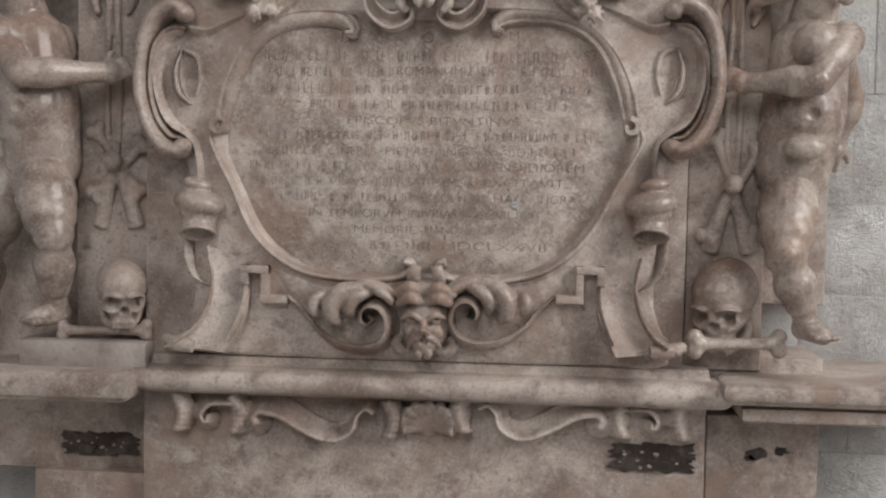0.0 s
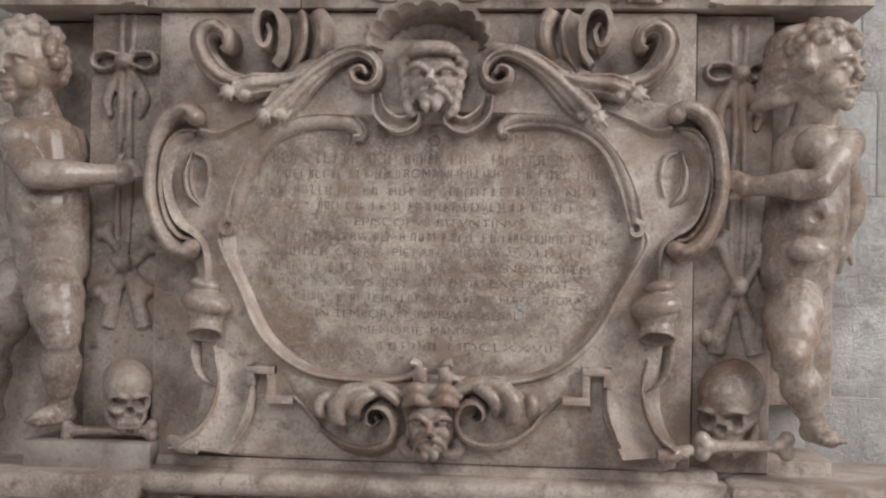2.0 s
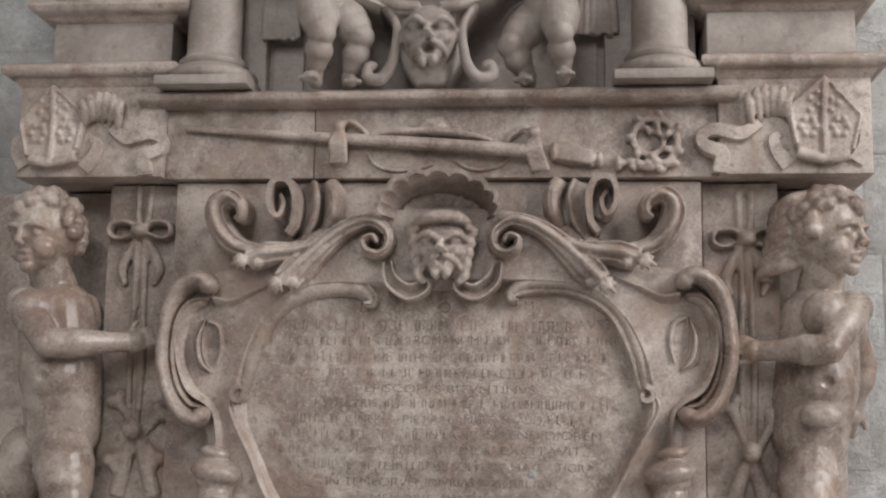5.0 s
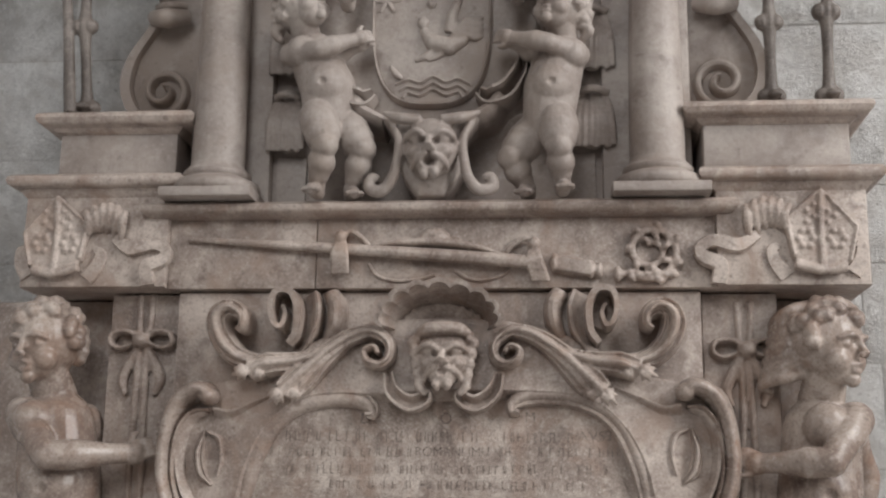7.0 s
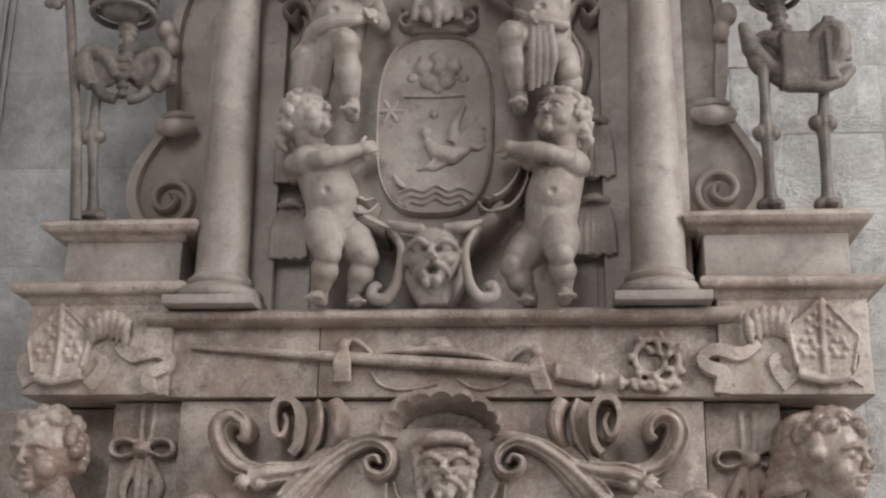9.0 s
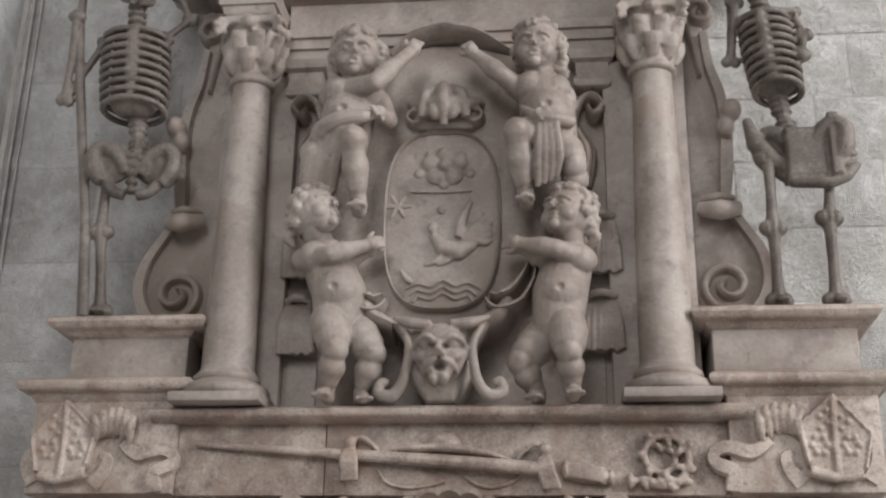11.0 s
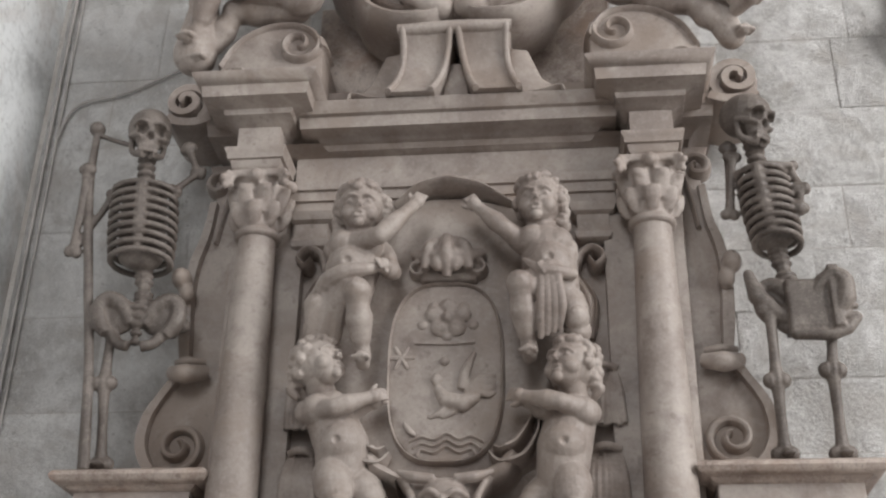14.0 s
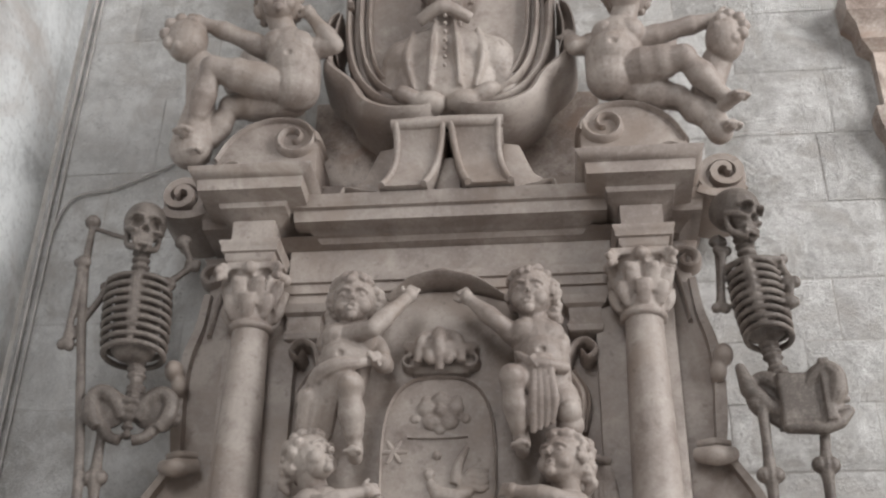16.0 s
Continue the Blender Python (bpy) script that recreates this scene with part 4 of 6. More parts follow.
def bars(x0, x1, z, h):
    """Illegible stretch of an inscription line: short upright strokes."""
    g = Geo()
    x = x0
    while x < x1:
        w = rng2.uniform(0.35, 0.8) * h
        if rng2.random() < 0.86:
            block(g, x, x + h * 0.06, 0.002, 0.006, z, z + h, 0.0005)
            if rng2.random() < 0.75:
                zz = z + h * rng2.choice((0.0, 0.45, 0.87))
                block(g, x, x + w * 0.7, 0.0022, 0.006, zz, zz + h * 0.045, 0.0005)
            if rng2.random() < 0.45:
                block(g, x + w * 0.62, x + w * 0.62 + h * 0.05, 0.0021, 0.006, z, z + h, 0.0005)
        x += w + h * (0.28 if rng2.random() < 0.82 else 0.75)
    tagged(part("worn_line", g, LETTER, plaque, "illegible worn line of inscription"), kind="stuff")


words("D", -0.235, 2.052, 0.032)
words("O", 0.003, 2.052, 0.034)
words("M", 0.255, 2.06, 0.032)
bars(-0.48, 0.4, 2.0, 0.03)
words("AVSTRI", 0.41, 2.008, 0.028, 0.145)
bars(-0.53, -0.09, 1.955, 0.026)
words("ROMANI IM", -0.07, 1.958, 0.028, 0.19)
bars(0.13, 0.58, 1.96, 0.026)
bars(-0.46, 0.0, 1.905, 0.025)
bars(0.0, 0.2, 1.907, 0.025)
bars(0.22, 0.58, 1.91, 0.025)
bars(-0.32, 0.43, 1.862, 0.024)
words("EPISCOPVS BITVNTINVS", -0.215, 1.816, 0.025, 0.5)
bars(-0.45, -0.33, 1.77, 0.025)
words("FRATRIS", -0.32, 1.771, 0.025, 0.14)
bars(-0.15, 0.5, 1.772, 0.025)
bars(-0.44, -0.29, 1.725, 0.025)
words("CINERES", -0.27, 1.726, 0.025, 0.14)
words("PIETATE", -0.1, 1.726, 0.025, 0.15)
words("MOTVS", 0.08, 1.727, 0.026, 0.13)
words("ALIO", 0.239, 1.728, 0.025, 0.07)
bars(0.33, 0.48, 1.729, 0.025)
bars(-0.5, -0.06, 1.68, 0.025)
words("IN HVNC", -0.03, 1.682, 0.026, 0.15)
words("SPLENDIDIOREM", 0.15, 1.684, 0.026, 0.33)
bars(-0.48, -0.28, 1.635, 0.025)
words("VIVVS", -0.264, 1.636, 0.025, 0.11)
bars(-0.14, -0.05, 1.636, 0.025)
words("SATI", -0.03, 1.637, 0.025, 0.06)
words("MEMOR", 0.04, 1.637, 0.026, 0.12)
words("EXCITAVIT", 0.19, 1.639, 0.026, 0.23)
bars(-0.44, 0.04, 1.59, 0.025)
words("SOLVERIT", 0.05, 1.591, 0.025, 0.15)
words("HAC", 0.22, 1.592, 0.025, 0.085)
words("TIGRA", 0.35, 1.593, 0.025, 0.11)
words("IN TEMPORVM", -0.325, 1.543, 0.025, 0.27)
words("INIVRIAS POS", -0.03, 1.544, 0.026, 0.22)
bars(0.2, 0.36, 1.545, 0.025)
words("MEMORIE", -0.19, 1.497, 0.024, 0.18)
words("MANDAVIT", 0.02, 1.498, 0.025, 0.17)
bars(-0.16, 0.04, 1.45, 0.024)
words("MDCLXXVII", 0.07, 1.452, 0.026, 0.3)
g = Geo()
ball(g, (0.285, 0.004, 1.585), (0.014, 0.004, 0.014))
part("chip", g, WALL, plaque, "small pale chip in the slab")

# ---- ribbons, bones and reliefs of the pilasters ----
for s, cx, cz in ((1, -0.945, 2.31), (-1, 0.915, 2.285)):
    g = Geo()
    for k in (-1, 1):
        ribbon(g, [(cx + k * 0.01, cz), (cx + k * 0.04, cz + 0.026), (cx + k * 0.088, cz + 0.022), (cx + k * 0.1, cz - 0.008), (cx + k * 0.07, cz - 0.024), (cx + k * 0.02, cz - 0.008)], [0.014, 0.018, 0.018, 0.018, 0.016, 0.012], 0.09, [0.05, 0.035, 0.03, 0.04, 0.05], "round", 6)
        ribbon(g, [(cx, cz), (cx + k * 0.035, cz - 0.06), (cx + k * 0.06, cz - 0.12), (cx + k * 0.045, cz - 0.17)], [0.016, 0.034, 0.036, 0.016], 0.09, [0.06, 0.055, 0.06], "rib", 6)
        ribbon(g, [(cx + k * 0.02, cz + 0.15), (cx + k * 0.018, cz + 0.06), (cx + k * 0.012, cz), (cx + k * 0.014, cz - 0.2), (cx + k * 0.02, cz - 0.4), (cx + k * 0.012, cz - 0.6)], 0.022, 0.09, [0.072, 0.066, 0.055, 0.07, 0.072], "rib", 6)
    ball(g, (cx, 0.048, cz), (0.028, 0.026, 0.024))
    solid("ribbon_bow", g, BROWN, "carved stone ribbon bow on the pilaster", "carved ribbon", "ribbon bows", voxel=0.005, rounds=1)


def long_bone(g, a, b, r=0.016):
    a, b = Vector(a), Vector(b)
    d = (b - a).normalized()
    n = Vector((d.z, 0, -d.x))
    tube(g, [a, a.lerp(b, 0.2), a.lerp(b, 0.5), a.lerp(b, 0.8), b], [r * 1.2, r * 0.85, r * 0.75, r * 0.85, r * 1.2], 3, 8)
    for e in (a, b):
        for k in (-1, 1):
            ball(g, e + n * k * r * 0.9, r * 1.15, nu=8, nv=6)


for p in (((-1.0, 1.79), (-0.86, 1.6), (-1.0, 1.59), (-0.85, 1.75)), ((0.86, 1.8), (0.965, 1.52), (0.845, 1.5), (0.99, 1.76))):
    g = Geo()
    long_bone(g, (p[0][0], 0.078, p[0][1]), (p[1][0], 0.078, p[1][1]), 0.019)
    long_bone(g, (p[2][0], 0.072, p[2][1]), (p[3][0], 0.072, p[3][1]), 0.019)
    cx, cz = (p[0][0] + p[1][0]) / 2, (p[0][1] + p[1][1]) / 2
    ball(g, (cx, 0.035, cz), 0.03)
    tube(g, [(cx, 0.06, cz), (cx - 0.03, 0.075, cz - 0.09), (cx - 0.055, 0.09, cz - 0.2)], [0.012, 0.024, 0.03])
    tube(g, [(cx, 0.06, cz), (cx + 0.03, 0.075, cz - 0.09), (cx + 0.06, 0.09, cz - 0.2)], [0.012, 0.024, 0.03])
    solid("crossbones_relief", g, BROWN, "carved crossed bones tied with a ribbon", "carved bones", "crossbones", voxel=0.0055, rounds=2)

# ---- figures ----
def basis(face, up=(0, 0, 1)):
    f = Vector(face).normalized()
    s = f.cross(Vector(up)).normalized()
    return s, f, s.cross(f).normalized()


def head_geo(g, c, r, face, up=(0, 0, 1), hair=64, seed=1):
    s, f, u = basis(face, up)
    rot = Matrix((s, f, u)).transposed()

    def at(a, b, d):
        return Vector(c) + r * (a * s + b * f + d * u)
    ball(g, at(0, -0.08, 0.12), (r * 0.86, r * 0.98, r * 0.95), rot)
    ball(g, at(0, 0.3, -0.42), (r * 0.6, r * 0.55, r * 0.55), rot)
    for k in (-1, 1):
        ball(g, at(k * 0.36, 0.5, -0.36), r * 0.34)
        tube(g, [at(k * 0.1, 0.88, 0.18), at(k * 0.34, 0.87, 0.27), at(k * 0.6, 0.65, 0.14)], [r * 0.06, r * 0.075, r * 0.05], 4, 8)
        ball(g, at(k * 0.33, 0.75, 0.02), (r * 0.15, r * 0.1, r * 0.085), rot)
        ball(g, at(k * 0.09, 1.0, -0.22), r * 0.08, nu=8, nv=6)
    tube(g, [at(0, 0.86, 0.2), at(0, 0.98, -0.05), at(0, 1.08, -0.2)], [r * 0.08, r * 0.085, r * 0.11], 4, 8)
    tube(g, [at(-0.2, 0.8, -0.47), at(0, 0.92, -0.42), at(0.2, 0.8, -0.47)], r * 0.065, 4, 8)
    tube(g, [at(-0.17, 0.8, -0.58), at(0, 0.9, -0.6), at(0.17, 0.8, -0.58)], r * 0.075, 4, 8)
    ball(g, at(0, 0.72, -0.8), r * 0.2)
    rr = random.Random(seed)
    n = 0
    while n < hair:
        d = Vector((rr.gauss(0, 1), rr.gauss(0, 1), rr.gauss(0, 1))).normalized()
        if d.y > 0.3 and d.z < 0.5 or d.z < -0.35 and d.y > -0.2:
            continue
        if d.z < -0.55:
            continue
        q = at(d.x * 0.84, d.y * 0.95 - 0.06, d.z * 0.95 + 0.12)
        t = Vector((rr.gauss(0, 1), rr.gauss(0, 1), rr.gauss(0, 1))).normalized()
        rad = (q - Vector(c)).normalized()
        t = (t - rad * t.dot(rad)).normalized()
        w = Vector(c) + (q - Vector(c)) * 1.06
        tube(g, [q + t * r * 0.2, w, q - t * r * 0.2], [r * 0.13, r * 0.2, r * 0.11], 3, 10)
        n += 1


def hand_geo(g, p, d, r):
    d = Vector(d).normalized()
    n = d.cross(Vector((0, 1, 0)))
    n = n.normalized() if n.length > 0.1 else Vector((1, 0, 0))
    ball(g, p, r * 1.25)
    for k in range(4):
        o = Vector(p) + n * (k - 1.5) * r * 0.55
        tube(g, [o + d * r * 0.4, o + d * r * 1.4, o + d * r * 2.2 + Vector((0, 0.3 * r, -0.3 * r))], [r * 0.4, r * 0.36, r * 0.28], 3, 7)
    o = Vector(p) + n * r * 1.2
    tube(g, [o, o + (d * 0.6 + n * 0.5) * r, o + (d * 1.2 + n * 0.7) * r], [r * 0.42, r * 0.38, r * 0.28], 3, 7)


def foot_geo(g, ankle, d, r):
    d = Vector(d).normalized()
    a = Vector(ankle)
    s = d.cross(Vector((0, 0, 1))).normalized()
    heel, toe = a - d * r * 0.5 - Vector((0, 0, r * 0.7)), a + d * r * 2.4 - Vector((0, 0, r * 1.0))
    limb(g, [(a, r), (heel, r * 0.95), (toe, r * 0.75)])
    ball(g, a + d * r * 1.3 - Vector((0, 0, r * 0.65)), (r * 1.0, r * 1.0, r * 0.7))
    for k in range(5):
        o = toe + s * (k - 2) * r * 0.45 - Vector((0, 0, r * 0.1))
        limb(g, [(o - d * r * 0.3, r * 0.36), (o + d * r * (0.75 - 0.12 * abs(k - 1)), r * 0.28)])


def putto(name, label, group, mat, r, head, face, neck, belly, hips, arms, legs, up=(0, 0, 1), extra=None, seed=1, fat=1.18):
    g = Geo()
    head_geo(g, head, r, face, up, seed=seed)
    h, n, b, p = Vector(head), Vector(neck), Vector(belly), Vector(hips)
    limb(g, [(h - Vector((0, 0, r * 0.5)), r * 0.5), (n, r * 0.58)])
    side = Vector(arms[0][0]) - Vector(arms[1][0])
    chest = n.lerp(b, 0.35)
    limb(g, [(chest, r * 0.98 * fat), (b, r * 1.08 * fat), (p, r * 0.98 * fat)])
    for k in (-1, 1):
        ball(g, chest + side.normalized() * k * r * 0.45 + Vector((0, -r * 0.35, 0.05 * r)), r * 0.6)
    ball(g, b + Vector((0, -r * 0.3, 0)), r * 0.92 * fat)
    for arm in arms:
        sh, el, wr = (Vector(q) for q in arm[:3])
        limb(g, [(chest.lerp(sh, 0.6), r * 0.5 * fat), (sh, r * 0.48 * fat), (sh.lerp(el, 0.35), r * 0.47 * fat), (sh.lerp(el, 0.6), r * 0.4 * fat), (el, r * 0.36 * fat), (el.lerp(wr, 0.35), r * 0.4 * fat), (el.lerp(wr, 0.8), r * 0.27 * fat), (wr, r * 0.26 * fat)])
        hand_geo(g, wr + (wr - el).normalized() * r * 0.25, arm[3] if len(arm) > 3 else (wr - el), r * 0.24 * fat)
    for leg in legs:
        hp, kn, an = (Vector(q) for q in leg[:3])
        chain = [(0, 0.74), (0.3, 0.77), (0.52, 0.69), (0.62, 0.69), (0.84, 0.54), (1, 0.52)]
        limb(g, [(hp.lerp(kn, u), r * q * fat) for u, q in chain])
        limb(g, [(kn.lerp(an, u), r * q * fat) for u, q in ((0, 0.5), (0.18, 0.43), (0.42, 0.54), (0.72, 0.4), (0.84, 0.31), (1, 0.33))])
        ball(g, kn + Vector((0, -r * 0.22, 0.05 * r)), r * 0.32 * fat)
        foot_geo(g, an, leg[3], r * 0.3 * fat)
    s, fo, u = basis(face, up)
    dents = [(h + r * (k * 0.2 * s + 0.9 * fo + 0.08 * u), r * 0.15, tuple(-fo * r * 0.06)) for k in (-1, 1)]
    dents += [(h + r * (k * 0.52 * s + 0.78 * fo + 0.03 * u), r * 0.12, tuple(-fo * r * 0.03)) for k in (-1, 1)]
    dents += [(h + r * (0.93 * fo - 0.515 * u), r * 0.12, tuple(-fo * r * 0.07)), (b + Vector((0, -r * 1.2 * fat, -0.1 * r)), r * 0.16, (0, r * 0.1, 0))]
    if extra:
        extra(g)
    return solid(name, g, mat, label, "statue", group, voxel=max(0.0032, r / 28), rounds=4, dents=dents)


# lower putti beside the tablet
def garter(g):
    ball(g, (1.09, -0.06, 1.765), (0.06, 0.035, 0.036))
    for k in range(7):
        z0 = 2.38 - 0.032 * k
        tube(g, [(1.1, 0.03, z0 + 0.03), (1.04 - 0.004 * k, -0.01, z0 + 0.008), (1.0 - 0.008 * k, 0.03, z0 - 0.012), (0.985, 0.06, z0 - 0.03)], [0.02, 0.022, 0.018, 0.008], 5, 10)


putto("putto_statue", "polished brown marble putto standing beside the tablet", "lower putti", FLESH, 0.118,
      (-1.22, -0.02, 2.285), (-0.28, -1, -0.16), (-1.2, 0.03, 2.13), (-1.165, 0.04, 1.86), (-1.155, 0.06, 1.7),
      [((-1.13, 0.1, 2.06), (-1.1, 0.15, 1.95), (-1.05, 0.16, 1.85)), ((-1.27, -0.02, 2.07), (-1.135, -0.14, 1.94), (-0.945, -0.02, 1.955), (1, 0.1, 0.5))],
      [((-1.13, 0.0, 1.63), (-1.075, -0.06, 1.475), (-1.1, 0.02, 1.255), (-0.55, -1, 0)), ((-1.27, 0.08, 1.62), (-1.33, 0.04, 1.43), (-1.35, 0.08, 1.24), (-0.4, -1, 0))], seed=3, fat=1.0)
putto("putto_statue", "brown marble putto looking away with laced boot", "lower putti", FLESH, 0.118,
      (1.135, 0.0, 2.285), (0.8, -0.7, -0.1), (1.125, 0.06, 2.13), (1.11, 0.07, 1.87), (1.085, 0.08, 1.71),
      [((1.2, 0.12, 2.06), (1.27, 0.18, 1.92), (1.24, 0.2, 1.8)), ((1.2, -0.02, 2.07), (1.105, -0.13, 1.945), (0.945, -0.04, 1.945), (-1, 0.1, 0.5))],
      [((1.07, 0.03, 1.62), (1.045, -0.08, 1.46), (1.12, -0.02, 1.275), (0.4, -1, 0))], seed=7, fat=0.96, extra=garter)


def skull(name, label, c, r, face, mat, up=(0, 0, 1), extra=None, group="skulls"):
    g = Geo()
    dents = skull_geo(g, c, r, face, up)
    if extra:
        extra(g)
    return solid(name, g, mat, label, "skull", group, voxel=r / 22, rounds=1, dents=dents)


def skull_geo(g, c, r, face, up=(0, 0, 1)):
    s, f, u = basis(face, up)
    rot = Matrix((s, f, u)).transposed()

    def at(a, b, d):
        return Vector(c) + r * (a * s + b * f + d * u)
    ball(g, at(0, -0.15, 0.25), (r * 0.82, r * 1.0, r * 0.82), rot, 18, 12)
    ball(g, at(0, 0.42, -0.2), (r * 0.58, r * 0.45, r * 0.55), rot)
    ball(g, at(0, 0.5, -0.62), (r * 0.4, r * 0.35, r * 0.3), rot)
    for k in (-1, 1):
        tube(g, [at(k * 0.1, 0.86, 0.2), at(k * 0.36, 0.85, 0.26), at(k * 0.66, 0.55, 0.08)], [r * 0.06, r * 0.075, r * 0.07], 4, 8)
        tube(g, [at(k * 0.3, 0.78, -0.3), at(k * 0.55, 0.55, -0.28), at(k * 0.72, 0.05, -0.18)], [r * 0.13, r * 0.12, r * 0.08], 4, 8)
        tube(g, [at(k * 0.62, 0.05, -0.3), at(k * 0.52, 0.25, -0.85), at(k * 0.12, 0.72, -1.0)], [r * 0.1, r * 0.13, r * 0.16], 4, 8)
    for row, zz in ((0, -0.7), (1, -0.86)):
        for k in range(6):
            a = (k - 2.5) * 0.13
            ball(g, at(a, 0.84 - 0.5 * a * a, zz), (r * 0.062, r * 0.07, r * 0.085), rot, 7, 5)
    back = tuple(-f * r * 0.34)
    return [(at(-0.36, 0.82, -0.02), r * 0.27, back), (at(0.36, 0.82, -0.02), r * 0.27, back), (at(0, 0.88, -0.28), r * 0.17, tuple(-f * r * 0.28))]


skull("skull", "carved stone skull resting beside a bone", (-0.895, 0.02, 1.3), 0.092, (0.5, -1, -0.42), BROWN)
skull("skull", "large smooth carved stone skull resting on a bone", (0.9, 0.05, 1.315), 0.116, (-0.6, -1, -0.5), FLESH)
g = Geo()
long_bone(g, (0.81, -0.02, 1.2), (1.05, 0.0, 1.205), 0.022)
solid("thigh_bone", g, FLESH, "carved stone thigh bone under the skull", "carved bone", voxel=0.006)
g = Geo()
long_bone(g, (-1.08, 0.02, 1.18), (-0.82, 0.03, 1.185), 0.018)
solid("thigh_bone", g, BROWN, "carved stone bone under the smaller skull", "carved bone", voxel=0.006)

# shield-bearing putti of the niche
def locks(cx, cz, side):
    """Loose curls hanging at one side of a head."""
    def add(g):
        for k in range(6):
            z = cz + 0.06 - 0.026 * k
            tube(g, [(cx + side * 0.055, -0.05, z + 0.02), (cx + side * (0.088 + 0.006 * (k % 2)), -0.055, z), (cx + side * 0.075, -0.04, z - 0.025), (cx + side * (0.095 - 0.004 * k), -0.03, z - 0.035)], [0.014, 0.017, 0.014, 0.006], 4, 8)
    return add


Y = -0.05
putto("putto_statue", "grey stone putto standing and looking up at the shield", "niche putti", GREY, 0.086,
      (-0.448, Y - 0.02, 3.362), (0.88, -0.55, 0.38), (-0.44, Y + 0.03, 3.27), (-0.365, Y + 0.02, 3.1), (-0.365, Y + 0.03, 3.02),
      [((-0.42, Y + 0.04, 3.22), (-0.36, Y + 0.02, 3.2), (-0.28, Y, 3.23)), ((-0.48, Y - 0.01, 3.205), (-0.375, Y - 0.08, 3.195), (-0.275, Y - 0.05, 3.235))],
      [((-0.385, Y - 0.02, 2.99), (-0.352, Y - 0.06, 2.89), (-0.385, Y + 0.0, 2.775), (-0.1, -1, 0)), ((-0.31, Y + 0.05, 2.985), (-0.245, Y + 0.01, 2.895), (-0.283, Y + 0.05, 2.775), (0.3, -1, 0))], seed=11, fat=0.95, extra=locks(-0.448, 3.36, -1))
putto("putto_statue", "grey stone putto looking aside while holding the shield", "niche putti", GREY, 0.086,
      (0.365, Y - 0.02, 3.338), (-0.55, -0.85, 0.2), (0.378, Y + 0.03, 3.24), (0.34, Y + 0.02, 3.085), (0.33, Y + 0.03, 2.99),
      [((0.33, Y + 0.03, 3.2), (0.29, Y + 0.02, 3.2), (0.23, Y, 3.23)), ((0.42, Y - 0.01, 3.185), (0.33, Y - 0.08, 3.2), (0.225, Y - 0.05, 3.23))],
      [((0.36, Y - 0.02, 2.965), (0.362, Y - 0.06, 2.875), (0.372, Y + 0.0, 2.775), (0.1, -1, 0)), ((0.28, Y + 0.05, 2.95), (0.215, Y + 0.01, 2.86), (0.265, Y + 0.05, 2.775), (-0.2, -1, 0))], seed=12, fat=0.95, extra=locks(0.365, 3.34, 1))


def drape_left(g):
    tube(g, [(-0.232, Y - 0.05, 3.7), (-0.29, Y - 0.11, 3.66), (-0.36, Y - 0.12, 3.645), (-0.43, Y - 0.08, 3.62), (-0.47, Y, 3.54)], [0.012, 0.022, 0.03, 0.032, 0.03], 5, 10)
    for k in range(4):
        tube(g, [(-0.35 - 0.03 * k, Y - 0.1 + 0.02 * k, 3.63), (-0.39 - 0.025 * k, Y - 0.05, 3.54), (-0.41 - 0.025 * k, Y, 3.44)], [0.034, 0.036, 0.026], 5, 10)
    locks(-0.335, 3.92, 1)(g)
    locks(-0.335, 3.92, -1)(g)


def drape_right(g):
    tube(g, [(0.225, Y - 0.06, 3.7), (0.27, Y - 0.11, 3.645), (0.33, Y - 0.11, 3.63), (0.39, Y - 0.06, 3.64)], [0.01, 0.018, 0.024, 0.02], 5, 10)
    for k in range(4):
        tube(g, [(0.285 + 0.016 * k, Y - 0.11, 3.62), (0.28 + 0.022 * k, Y - 0.1, 3.52), (0.275 + 0.02 * k, Y - 0.05, 3.42 + 0.01 * k)], [0.016, 0.018, 0.01], 5, 10)
    locks(0.278, 3.93, 1)(g)


Y = -0.06
putto("putto_statue", "grey stone putto seated with arm raised to the hat", "niche putti", GREY, 0.09,
      (-0.335, Y - 0.03, 3.93), (0.1, -1, -0.1), (-0.335, Y, 3.82), (-0.358, Y, 3.71), (-0.37, Y + 0.01, 3.63),
      [((-0.26, Y + 0.02, 3.78), (-0.22, Y, 3.7), (-0.235, Y - 0.06, 3.69)), ((-0.42, Y - 0.01, 3.785), (-0.25, Y - 0.11, 3.785), (-0.15, Y - 0.06, 3.92), (0.5, 0, 1))],
      [((-0.36, Y, 3.61), (-0.318, Y - 0.11, 3.58), (-0.305, Y - 0.01, 3.39), (0.05, -1, 0)), ((-0.42, Y + 0.02, 3.6), (-0.46, Y - 0.05, 3.56), (-0.46, Y + 0.04, 3.44), (0, -1, 0))], seed=13, fat=0.95, extra=drape_left)
